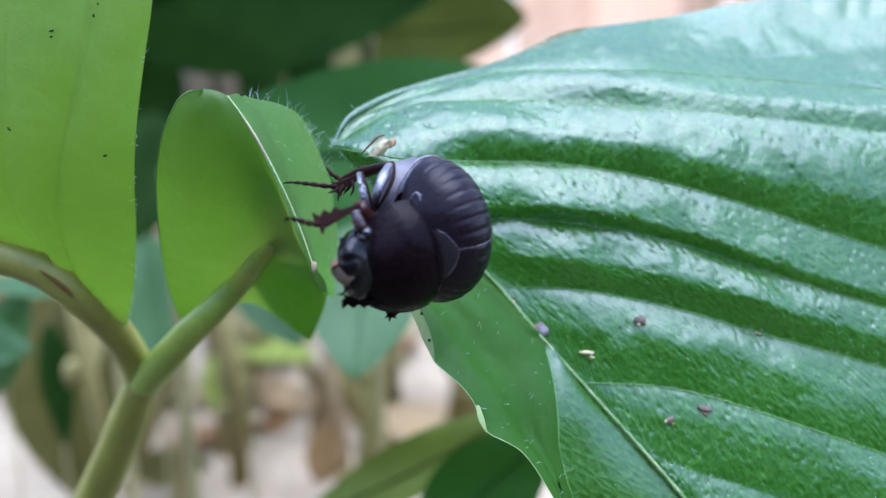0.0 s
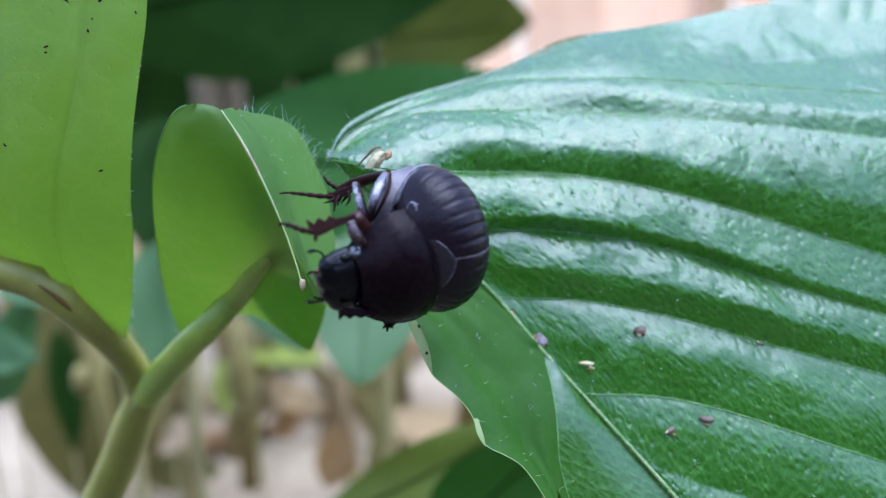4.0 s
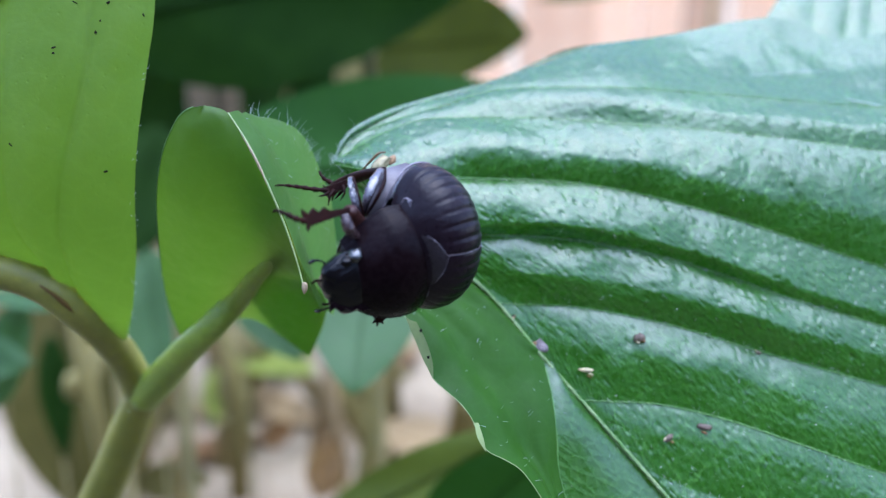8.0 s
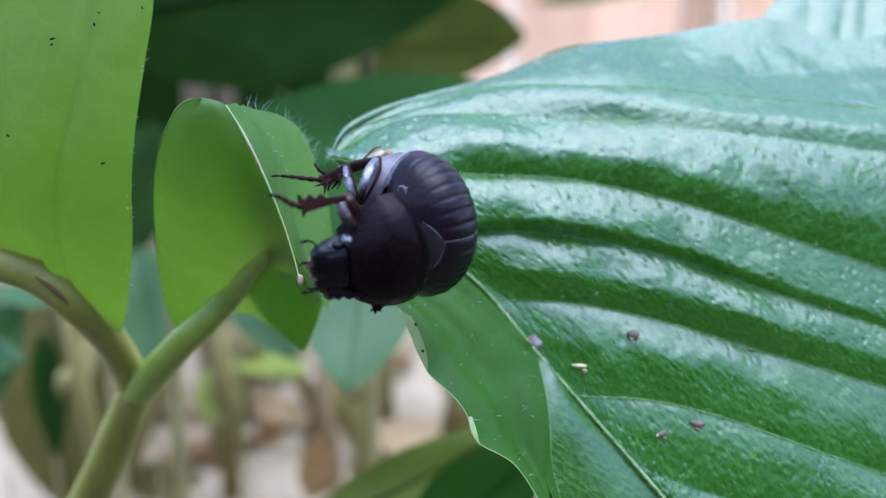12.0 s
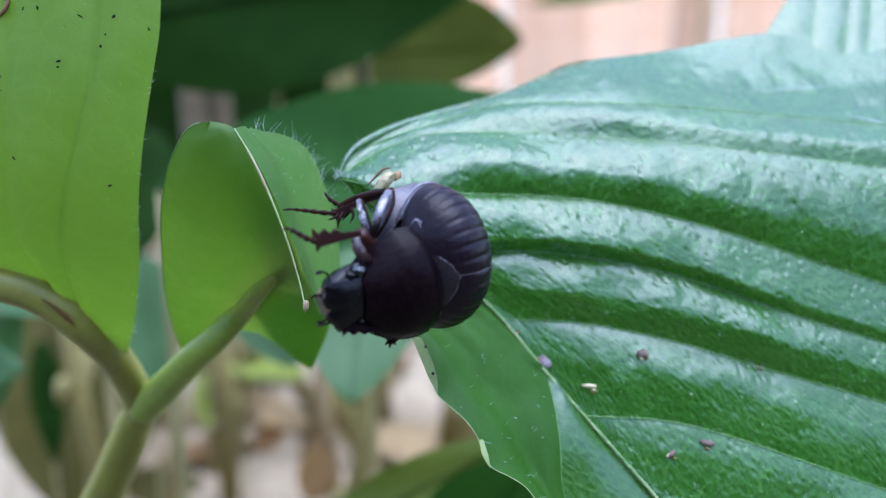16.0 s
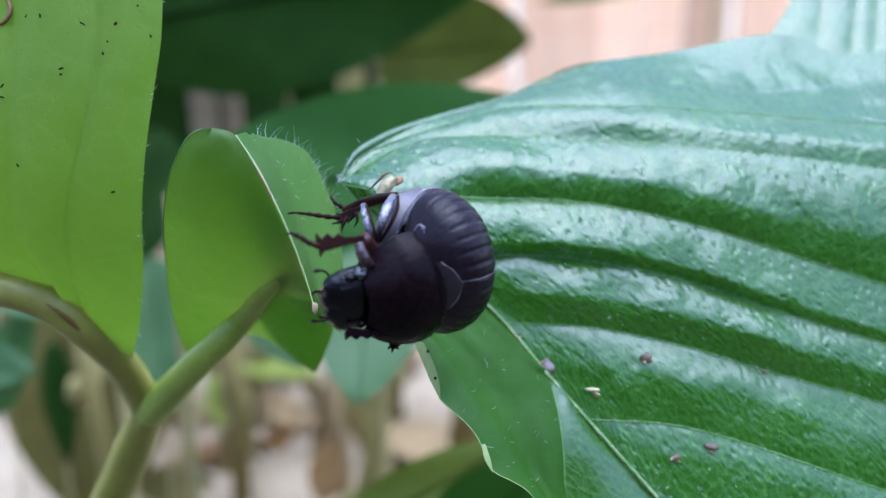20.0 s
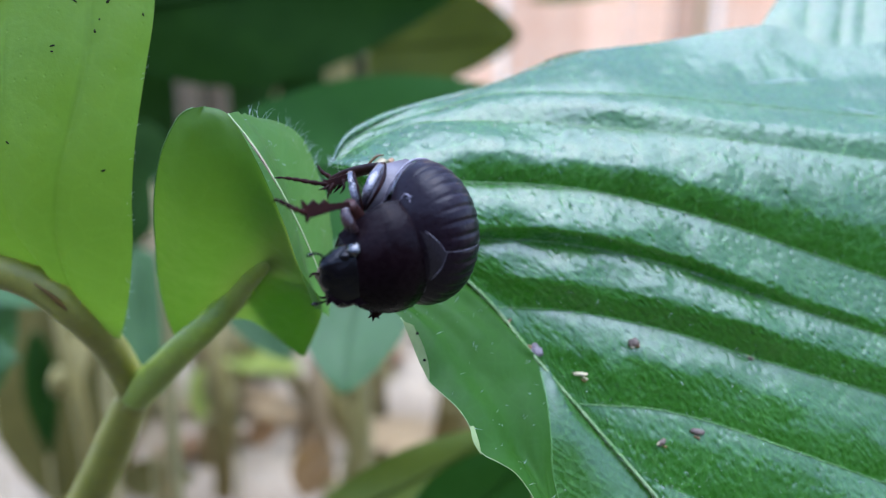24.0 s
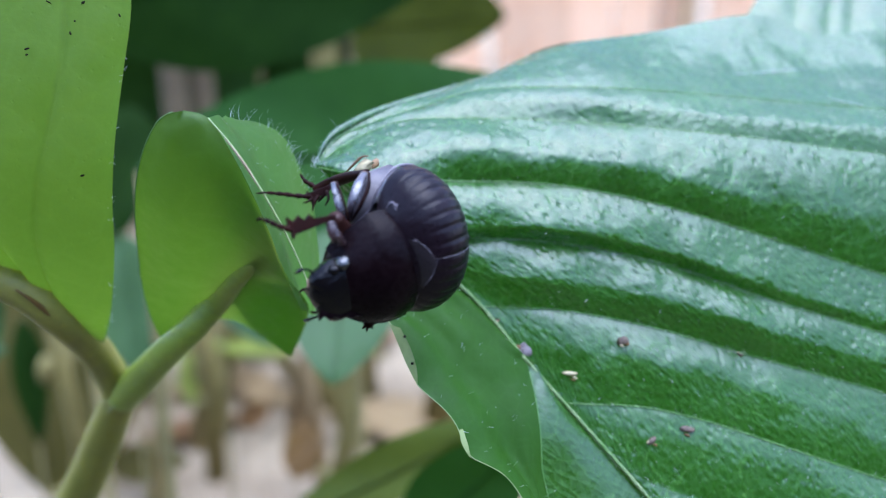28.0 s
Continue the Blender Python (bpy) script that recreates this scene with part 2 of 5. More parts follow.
def ribbed_material(name, dark, light, vein, through_col, through_amount, coat, wax, gloss, fuzz):
    """The skin of the broad leaf: a ladder of cross veins between the ribs, a finer net, swollen cells, pits and a waxy gloss."""
    m, n, l, p = material(name)
    flow = n.new("ShaderNodeAttribute")
    flow.attribute_name = "flow"
    co = n.new("ShaderNodeTexCoord").outputs["Object"]

    def laid(sx, sy, lean):
        """Places along the ribs and across them, in cells of sx and sy mm, leaning by lean."""
        sep = n.new("ShaderNodeSeparateXYZ")
        l.new(flow.outputs["Vector"], sep.inputs[0])
        comb = n.new("ShaderNodeCombineXYZ")
        a = n.new("ShaderNodeMath")
        a.operation = "MULTIPLY_ADD"
        a.inputs[1].default_value = lean
        l.new(sep.outputs["Y"], a.inputs[0])
        l.new(sep.outputs["X"], a.inputs[2])
        for src, k, dst in ((a.outputs[0], 1 / sx, "X"), (sep.outputs["Y"], 1 / sy, "Y")):
            q = n.new("ShaderNodeMath")
            q.operation = "MULTIPLY"
            q.inputs[1].default_value = k
            l.new(src, q.inputs[0])
            l.new(q.outputs[0], comb.inputs[dst])
        wob = n.new("ShaderNodeTexNoise")
        wob.inputs["Scale"].default_value, wob.inputs["Detail"].default_value = 900, 2
        l.new(co, wob.inputs["Vector"])
        push = n.new("ShaderNodeVectorMath")
        push.operation = "MULTIPLY_ADD"
        push.inputs[1].default_value = (0.3, 0.3, 0)
        l.new(wob.outputs["Color"], push.inputs[0])
        l.new(comb.outputs[0], push.inputs[2])
        v = n.new("ShaderNodeTexVoronoi")
        v.feature, v.voronoi_dimensions = "DISTANCE_TO_EDGE", "2D"
        v.inputs["Scale"].default_value = 1.0
        l.new(push.outputs[0], v.inputs["Vector"])
        return v.outputs["Distance"]

    def times(a, k):
        q = n.new("ShaderNodeMath")
        q.operation = "MULTIPLY"
        for sock, v in ((q.inputs[0], a), (q.inputs[1], k)):
            if isinstance(v, (int, float)):
                sock.default_value = v
            else:
                l.new(v, sock)
        return q.outputs[0]

    def plus(a, b):
        q = n.new("ShaderNodeMath")
        q.operation = "ADD"
        l.new(a, q.inputs[0])
        l.new(b, q.inputs[1])
        return q.outputs[0]

    ladder, net = laid(2.4, 3.6, -0.35), laid(1.25, 1.05, 0.2)
    big, mid, fine = noise_node(n, l, co, 90, 3), noise_node(n, l, co, 1500, 3), noise_node(n, l, co, 4200, 3)
    col = ramp(n, l, big, [(0.3, dark), (0.7, light)])
    col = mix(n, l, col, ramp(n, l, mid, [(0.3, (0.72, 0.75, 0.72)), (0.7, (1.12, 1.1, 1.1))]), 0.25, "MULTIPLY")
    worn = ramp(n, l, noise_node(n, l, co, 260, 3), [(0.38, (0.25, 0.25, 0.25)), (0.6, (1, 1, 1))])
    lines = plus(times(ramp(n, l, ladder, [(0.0, (1, 1, 1)), (0.042, (0, 0, 0))]), 0.38), times(ramp(n, l, net, [(0.0, (1, 1, 1)), (0.07, (0, 0, 0))]), 0.2))
    col = mix(n, l, col, vein, times(lines, worn))
    l.new(col, p.inputs["Base Color"])
    l.new(ramp(n, l, mid, [(0.3, (0.36,) * 3), (0.7, (0.52,) * 3)]), p.inputs["Roughness"])
    p.inputs["Specular IOR Level"].default_value = 0.2
    p.inputs["Coat Weight"].default_value = coat
    l.new(ramp(n, l, mid, [(0.3, (gloss - 0.07,) * 3), (0.7, (gloss + 0.08,) * 3)]), p.inputs["Coat Roughness"])
    p.inputs["Coat IOR"].default_value = wax
    p.inputs["Sheen Weight"].default_value = fuzz
    p.inputs["Sheen Roughness"].default_value = 0.3
    # bluish tint puts the sky's reflected blue into the sheen
    p.inputs["Sheen Tint"].default_value = (0.72, 0.89, 1.0, 1)
    pit = n.new("ShaderNodeTexVoronoi")
    pit.inputs["Scale"].default_value = 480
    l.new(co, pit.inputs["Vector"])
    deep = plus(times(ramp(n, l, net, [(0.0, (0, 0, 0)), (0.45, (1, 1, 1))]), 0.55), times(ramp(n, l, ladder, [(0.0, (0, 0, 0)), (0.12, (1, 1, 1))]), 0.15))
    deep = plus(plus(deep, times(fine, 0.16)), times(mid, 0.42))
    deep = plus(deep, times(ramp(n, l, pit.outputs["Distance"], [(0.0, (0, 0, 0)), (0.085, (1, 1, 1))]), 1.6))
    b = n.new("ShaderNodeBump")
    b.inputs["Strength"].default_value, b.inputs["Distance"].default_value = 0.9, 0.00017
    l.new(deep, b.inputs["Height"])
    l.new(b.outputs["Normal"], p.inputs["Normal"])
    t = n.new("ShaderNodeBsdfTranslucent")
    l.new(mix(n, l, through_col, ramp(n, l, big, [(0.2, (0.8, 0.85, 0.8)), (0.8, (1, 1, 1))]), 0.6, "MULTIPLY"), t.inputs["Color"])
    sh = n.new("ShaderNodeMixShader")
    sh.inputs[0].default_value = through_amount
    l.new(p.outputs[0], sh.inputs[1])
    l.new(t.outputs[0], sh.inputs[2])
    l.new(sh.outputs[0], n["Material Output"].inputs["Surface"])
    return m


M_BLADE = ribbed_material("broad_leaf_green", (0.0135, 0.072, 0.0045), (0.022, 0.1, 0.0075), (0.15, 0.37, 0.075), (0.065, 0.3, 0.007), 0.22, 1.0, 1.6, 0.27, 0.2)
M_PANEL = ribbed_material("fold_panel_green", (0.016, 0.07, 0.0045), (0.026, 0.1, 0.007), (0.11, 0.28, 0.055), (0.07, 0.26, 0.008), 0.22, 1.0, 1.62, 0.28, 0.15)
M_FLAP = leaf_material("leaf_underfold_green", (0.017, 0.066, 0.0048), (0.026, 0.09, 0.0074), (0.07, 0.23, 0.008), 0.22, 0.55, 700, 0.1, 0.16, 0.12, coat=0.05)
M_LEFT = leaf_material("pale_leaf_green", (0.068, 0.145, 0.0115), (0.102, 0.19, 0.0175), (0.2, 0.365, 0.022), 0.42, 0.5, 300, 0.2, 0.35, 0.12, ripe=(0.105, 0.13, 0.022))
M_CURL = leaf_material("curled_leaf_green", (0.042, 0.103, 0.009), (0.06, 0.13, 0.0125), (0.115, 0.235, 0.0125), 0.46, 0.5, 300, 0.12, 0.35, 0.1, ripe=(0.13, 0.19, 0.02))
M_UNDER = leaf_material("curled_leaf_under_green", (0.05, 0.12, 0.01), (0.07, 0.15, 0.014), (0.34, 0.62, 0.03), 0.75, 0.5, 300, 0.12, 0.3, 0.1)
M_CURL_R = leaf_material("curled_leaf_inner_green", (0.05, 0.118, 0.028), (0.075, 0.16, 0.042), (0.2, 0.42, 0.075), 0.6, 0.5, 420, 0.25, 0.3, 0.25)
M_VEIN = plain_material("leaf_vein_pale", (0.072, 0.192, 0.0384), (0.144, 0.288, 0.0768), 300, 0.45, 0.2)
M_VEIN_W = plain_material("midrib_pale_green", (0.24, 0.34, 0.11), (0.36, 0.43, 0.18), 300, 0.5, 0.3)
M_STEM = plain_material("stem_olive_green", (0.175, 0.172, 0.018), (0.27, 0.258, 0.034), 160, 0.45, 0.3, juicy=0.7)
M_BRANCH = plain_material("branch_olive_green", (0.205, 0.195, 0.03), (0.3, 0.28, 0.055), 160, 0.5, 0.3, juicy=0.7)
M_HAIR = plain_material("leaf_hair", (0.48, 0.56, 0.48), (0.6, 0.64, 0.576), 500, 0.5, 0.0)
M_SPECK = plain_material("dark_speck", (0.0048, 0.0032, 0.00192), (0.012, 0.0088, 0.00512), 900, 0.8, 0.4, 0.1)
M_CRUMB = plain_material("brown_crumb", (0.04, 0.024, 0.018), (0.2, 0.14, 0.095), 900, 0.6, 0.5)
M_CHITIN = plain_material("black_brown_chitin", (0.0036, 0.0015, 0.0022), (0.008, 0.0034, 0.0042), 250, 0.27, 0.2, 0.07)
M_ELYTRA = plain_material("striped_wing_case", (0.0072, 0.0038, 0.0058), (0.0138, 0.0072, 0.0105), 250, 0.32, 0.3, 0.12, coat=0.1)
M_BELLY = plain_material("lilac_grey_flank", (0.04, 0.032, 0.0416), (0.088, 0.072, 0.092), 300, 0.3, 0.2, 0.6, coat=0.3)
M_LEG = plain_material("red_brown_leg", (0.007, 0.0022, 0.0018), (0.026, 0.007, 0.0045), 400, 0.42, 0.2, 0.06)
# deep shade of the thicket is put into this dark green
M_BGLEAF = leaf_material("shade_painted_green", (0.0075, 0.0245, 0.0028), (0.013, 0.0375, 0.0042), (0.026, 0.088, 0.005), 0.15, 0.6, 200, 0.1, 0.06, 0.1)
M_TEAL = leaf_material("blue_green_leaf", (0.034, 0.09, 0.024), (0.05, 0.118, 0.034), (0.09, 0.21, 0.042), 0.3, 0.5, 200, 0.1, 0.35, 0.1)
M_MIDGREEN = leaf_material("mid_green_leaf", (0.012, 0.05, 0.0055), (0.019, 0.07, 0.0085), (0.045, 0.16, 0.012), 0.2, 0.6, 200, 0.1, 0.12, 0.1)
M_DRY = plain_material("brown_stalk", (0.21, 0.14, 0.06), (0.36, 0.25, 0.115), 40, 0.7, 0.3)
M_OLIVE = leaf_material("olive_leaf", (0.02, 0.027, 0.0012), (0.032, 0.041, 0.002), (0.075, 0.095, 0.003), 0.3, 0.6, 200, 0.1, 0.05, 0.1)
M_OLIVE_BROWN = leaf_material("olive_brown_leaf", (0.0576, 0.05184, 0.01296), (0.0936, 0.08064, 0.02016), (0.1224, 0.108, 0.018), 0.3, 0.6, 200, 0.1, 0.1, 0.1)
M_YELLOW = leaf_material("yellow_green_leaf", (0.2, 0.25, 0.04), (0.3, 0.35, 0.08), (0.35, 0.45, 0.08), 0.35, 0.5, 200, 0.1, 0.2, 0.1)
M_STALK = plain_material("dry_stalk", (0.22, 0.185, 0.068), (0.4, 0.325, 0.135), 40, 0.7, 0.3)
M_GROUND = plain_material("pale_pinkish_soil", (0.2, 0.145, 0.085), (0.53, 0.42, 0.27), 14, 0.9, 0.6, depth=0.004)


def darkened_near(m, near, far, tone):
    """Darkens the soil's colour towards the wall, unevenly, along y in metres, to dim what it throws back."""
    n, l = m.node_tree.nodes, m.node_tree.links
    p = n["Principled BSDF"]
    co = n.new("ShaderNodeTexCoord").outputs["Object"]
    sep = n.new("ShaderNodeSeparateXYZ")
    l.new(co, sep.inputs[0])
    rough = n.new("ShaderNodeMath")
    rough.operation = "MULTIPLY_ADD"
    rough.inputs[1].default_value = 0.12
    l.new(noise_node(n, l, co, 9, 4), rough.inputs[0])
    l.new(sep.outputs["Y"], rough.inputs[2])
    # 1 where the soil keeps its own tone
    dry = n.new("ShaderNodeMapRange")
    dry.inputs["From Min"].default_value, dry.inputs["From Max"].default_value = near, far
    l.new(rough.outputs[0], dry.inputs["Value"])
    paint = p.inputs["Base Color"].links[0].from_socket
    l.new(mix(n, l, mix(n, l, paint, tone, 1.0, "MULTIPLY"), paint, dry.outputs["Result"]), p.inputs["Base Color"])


# near soil is painted dark so the leaf's ribs reflect less pale ground
darkened_near(M_GROUND, 0.22, 0.36, (0.24, 0.27, 0.22))
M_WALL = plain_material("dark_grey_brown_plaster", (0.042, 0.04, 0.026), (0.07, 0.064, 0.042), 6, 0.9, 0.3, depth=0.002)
M_BOARD = plain_material("pinkish_board", (0.84, 0.49, 0.29), (0.95, 0.75, 0.54), 9, 0.8, 0.3, by_object=True)

M_BROWN = plain_material("brown_withered", (0.096, 0.044, 0.0096), (0.208, 0.104, 0.0256), 400, 0.6, 0.3)
M_CHEWED = plain_material("tan_chewed_edge", (0.14, 0.075, 0.025), (0.36, 0.2, 0.085), 900, 0.6, 0.3)
M_CREAM = plain_material("cream_withered", (0.4, 0.32, 0.16), (0.544, 0.464, 0.2688), 500, 0.6, 0.3)
M_PINK = plain_material("pinkish_fuzz", (0.1, 0.075, 0.075), (0.3, 0.25, 0.25), 900, 0.9, 0.9)
M_TIP = plain_material("pinkish_tip", (0.272, 0.192, 0.1024), (0.368, 0.288, 0.1664), 700, 0.7, 0.3)
M_PALE_EDGE = plain_material("pale_leaf_edge", (0.176, 0.24, 0.064), (0.272, 0.336, 0.1152), 300, 0.5, 0.2)
# rim tone with the shell's edge highlights put into its pale colour
M_RIM = plain_material("lilac_rim_glint", (0.07, 0.058, 0.072), (0.25, 0.215, 0.24), 700, 0.3, 0.4)
M_FEMUR = plain_material("glossy_dark_femur", (0.018, 0.012, 0.016), (0.075, 0.06, 0.07), 500, 0.18, 0.4, 0.9, coat=0.6)
M_PETIOLE = plain_material("petiole_green", (0.21, 0.285, 0.028), (0.28, 0.355, 0.046), 160, 0.5, 0.3, juicy=0.8)
M_FLANK = plain_material("lilac_grey_flank_plate", (0.075, 0.063, 0.07), (0.14, 0.12, 0.128), 300, 0.4, 0.3, 0.4)
M_FLANK_DARK = plain_material("greyish_black_plate", (0.012, 0.008, 0.009), (0.032, 0.025, 0.028), 500, 0.34, 0.3, 0.3)
M_HEAD = plain_material("blue_black_head", (0.0024, 0.0019, 0.0023), (0.005, 0.0038, 0.0044), 300, 0.16, 0.25, 0.22, depth=0.0004)
# dry stem tone with the shade behind the leaves put into it
M_SHADE_STEM = plain_material("shade_painted_stem", (0.1, 0.07, 0.034), (0.17, 0.125, 0.065), 40, 0.8, 0.3)
M_GREEN_STALK = plain_material("olive_brown_stalk", (0.14, 0.115, 0.028), (0.26, 0.208, 0.055), 40, 0.7, 0.3)
M_MIDRIB = plain_material("midrib_green", (0.08, 0.2, 0.035), (0.3, 0.37, 0.17), 420, 0.5, 0.7, depth=0.0004)
M_LOWLEAF = leaf_material("yellow_green_low_leaf", (0.045, 0.066, 0.006), (0.072, 0.098, 0.01), (0.15, 0.21, 0.01), 0.3, 0.6, 200, 0.1, 0.2, 0.1)
M_FEMUR_RED = plain_material("red_brown_femur", (0.014, 0.005, 0.004), (0.055, 0.018, 0.013), 300, 0.34, 0.3, 0.22)
M_TROCHANTER = plain_material("glossy_red_brown_leg", (0.014, 0.0065, 0.0065), (0.058, 0.03, 0.029), 420, 0.25, 0.4, 0.45, coat=0.2)
M_STREAK = plain_material("golden_brown_streak", (0.1, 0.048, 0.006), (0.19, 0.098, 0.015), 300, 0.6, 0.3)
M_EYE = plain_material("black_eye", (0.0032, 0.0032, 0.0036), (0.008, 0.008, 0.009), 900, 0.1, 0.3, 1.0, coat=0.5)
M_MOUTH = plain_material("tan_mouthparts", (0.025, 0.014, 0.008), (0.27, 0.16, 0.075), 700, 0.35, 0.8, depth=0.0005)

# ---- ground and far things ----
bm = bmesh.new()
steps = [-60, -12, -4, -1.5] + [-0.8 + 0.05 * i for i in range(33)] + [1.2, 2, 4, 12, 60]
vs = [[bm.verts.new((x, y + 0.5, 0.006 * noise.noise(Vector((x * 9, y * 9, 0))) if abs(x) < 2 and abs(y) < 2 else 0)) for x in steps] for y in steps]
for a, b in zip(vs[:-1], vs[1:]):
    for i in range(len(a) - 1):
        bm.faces.new((a[i], a[i + 1], b[i + 1], b[i]))
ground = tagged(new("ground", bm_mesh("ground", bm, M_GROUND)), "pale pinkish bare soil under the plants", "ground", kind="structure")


def box_bm(sx, sy, sz, bevel=0.003):
    bm = bmesh.new()
    bmesh.ops.create_cube(bm, size=1)
    bmesh.ops.scale(bm, vec=(sx, sy, sz), verts=bm.verts)
    bmesh.ops.bevel(bm, geom=bm.edges[:], offset=bevel, segments=1, affect="EDGES")
    return bm


fence = tagged(new("board_fence"), "pinkish weathered upright board fence behind the plants", "fence")
fence.location = (0.45, 1.5, 0)
board_me = bm_mesh("board", box_bm(0.062, 0.018, 0.9), M_BOARD, False)
for i in range(34):
    ob = new("board", board_me)
    ob.parent = fence
    ob.matrix_basis = pose(-1.1 + i * 0.066, random.uniform(-0.004, 0.004), 0.46, 0, random.uniform(-1.5, 1.5), 0)
part("rail", box_bm(2.3, 0.03, 0.05), M_BOARD, fence, smooth=False).matrix_basis = pose(0, 0.026, 0.5)
# added behind the camera, out of view, to cut low light and reflections
wall = tagged(new("unseen_wall", bm_mesh("unseen_wall", box_bm(4, 0.1, 0.33), M_WALL, False)), "plain dark wall added out of view to block low light", "wall", kind="structure")
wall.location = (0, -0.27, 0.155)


def plain_leaf(name, base, tip, width, facing, mat, label, category="leaf", cup=0.12, droop=0.0, group="background leaves", stalk=None):
    """A simple whole leaf with a folded blade and a midrib; places in mm, facing roughly its upper side's way."""
    b, t = np.array(base, float), np.array(tip, float)
    axis = t - b
    length = np.linalg.norm(axis)
    f = np.array(facing, float)
    f -= axis * (f @ axis) / length**2
    f /= np.linalg.norm(f)
    side = np.cross(axis / length, f)
    g = []
    for s in np.linspace(0, 1, 26):
        half = width / 2 * (math.sin(math.pi * s**0.8) ** 0.75 if 0 < s < 1 else 0.02)
        mid = b + axis * s - f * droop * length * s * s
        g.append([mid + side * half * q + f * (cup * half * (abs(q) ** 1.5) + 0.01 * length * math.sin(9 * s + 3 * q)) for q in np.linspace(-1, 1, 13)])
    th = thing(name, base, label, category, group)
    part("blade", grid_bm(np.array(g), base), mat, th)
    mid = [g[i][6] + f * 0.2 for i in range(0, 26, 5)]
    part("midrib", rod(mid, [0.012 * length, 0.004 * length], base, 16, 6), mat, th)
    if stalk is not None:
        part("stalk", rod([base, stalk], [0.012 * length, 0.016 * length], base, 8, 6), M_STALK, th)
    return th


def soil_under(p):
    """Place on the soil, as (right, up, away) in mm, straight under p."""
    q = loc(p)
    q.z = 0
    r = BASE.inverted() @ q
    return (r.x * 1000, r.y * 1000, -r.z * 1000)


plain_leaf("broad_leaf", (-90.5, 56.5, 240), (15.5, 66.6, 215), 46, (0.1, -0.35, -1), M_BGLEAF, "dark green broad leaf, shade put into its colour", droop=0.05, stalk=soil_under((-90.5, 56.5, 240)))
plain_leaf("broad_leaf", (-20.3, 61.7, 300), (24, 57.2, 262), 37, (0, 0.3, -1), M_OLIVE, "olive green leaf with a dark tip", stalk=soil_under((-20.3, 61.7, 300)))
plain_leaf("broad_leaf", (-54.7, 11.5, 190), (36, 16.5, 152), 33, (0, 0.3, -1), M_MIDGREEN, "mid green leaf lying level behind", stalk=soil_under((-54.7, 12.5, 190)))
plain_leaf("broad_leaf", (-11.4, 1.1, 165), (-13.9, -24.5, 150), 20, (0, 0.2, -1), M_TEAL, "blue-green hanging leaf with a round tip", stalk=soil_under((-11.4, 1.1, 165)))
plain_leaf("broad_leaf", (-63.5, -1.5, 205), (-57.5, -31, 198), 15, (0, 0.5, -1), M_TEAL, "blue-green hanging leaf with a pale sheen", stalk=soil_under((-63.5, -1.5, 205)))
plain_leaf("broad_leaf", (-91, 38, 300), (-93, -4, 292), 26, (0.1, 0.2, -1), M_BGLEAF, "dark green leaf between the bright leaves, shade in its colour", stalk=soil_under((-91, 38, 300)))
plain_leaf("broad_leaf", (-42, -8, 200), (-28, -24, 192), 12, (0, 0.7, -1), M_TEAL, "blue-green hanging leaf with a pale sheen", stalk=soil_under((-42, -8, 200)))
plain_leaf("broad_leaf", (-110, -22, 200), (-84, -25, 196), 12, (0, 0.3, -1), M_TEAL, "blue-green leaf below the stem", stalk=soil_under((-110, -22, 200)))
plain_leaf("broad_leaf", (-100, -36, 205), (-87, -12, 200), 14, (0, 0.4, -1), M_TEAL, "blue-green leaf below the stem", stalk=soil_under((-100, -36, 205)))
plain_leaf("broad_leaf", (-25.9, -53.4, 165), (17, -27.8, 150), 11, (0.2, 0.7, -0.8), M_LOWLEAF, "yellow-green leaf low down", stalk=soil_under((-25.9, -53.4, 165)))
plain_leaf("broad_leaf", (-2.1, -49.1, 145), (16.7, -29.9, 140), 15, (0.2, 0.3, -1), M_MIDGREEN, "dark green leaf low down", stalk=soil_under((-2.1, -49.1, 145)))
plain_leaf("broad_leaf", (-86, -48, 405), (-52, -52, 395), 20, (0, 1, -0.5), M_YELLOW, "yellow-green leaf catching the light low down", stalk=soil_under((-86, -48, 405)))
plain_leaf("broad_leaf", (-124, -17.7, 310), (-116, -85, 303), 40, (0.2, 0.2, -1), M_OLIVE_BROWN, "olive brown leaf hanging between the stalks", stalk=soil_under((-124, -17.7, 310)))
plain_leaf("broad_leaf", (-117.7, -27, 285), (-114.4, -65.3, 289), 10, (0.3, 0.3, -1), M_BGLEAF, "dark green leaf hanging between the stalks", stalk=soil_under((-117.7, -27, 285)))
plain_leaf("broad_leaf", (150.3, 158.1, 520), (48.8, 125.4, 480), 20, (0, 0.3, -1), M_LOWLEAF, "yellow-green leaf hanging before the fence", stalk=soil_under((150.3, 158.1, 520)))
plain_leaf("broad_leaf", (-94, -50, 390), (-92, -73, 385), 9, (0, 0.6, -1), M_YELLOW, "yellow-green leaf catching the light low down", stalk=soil_under((-94, -50, 390)))
plain_leaf("broad_leaf", (-94.5, -10.6, 200), (-79, -13.8, 195), 6.5, (0, 0.9, -0.6), M_TEAL, "blue-green leaf edge with a pale sheen", stalk=soil_under((-94.5, -10.6, 200)))
plain_leaf("broad_leaf", (-117, -90, 362), (-86, -87, 355), 15, (0.1, 0.3, -1), M_OLIVE_BROWN, "olive brown leaf low between the stalks", stalk=soil_under((-117, -90, 362)))
plain_leaf("dry_leaf", (-72, -78, 380), (-58, -71, 374), 11, (0.1, 0.4, -1), M_BROWN, "dark brown curled dry leaf caught between the stalks", stalk=soil_under((-72, -78, 380)))
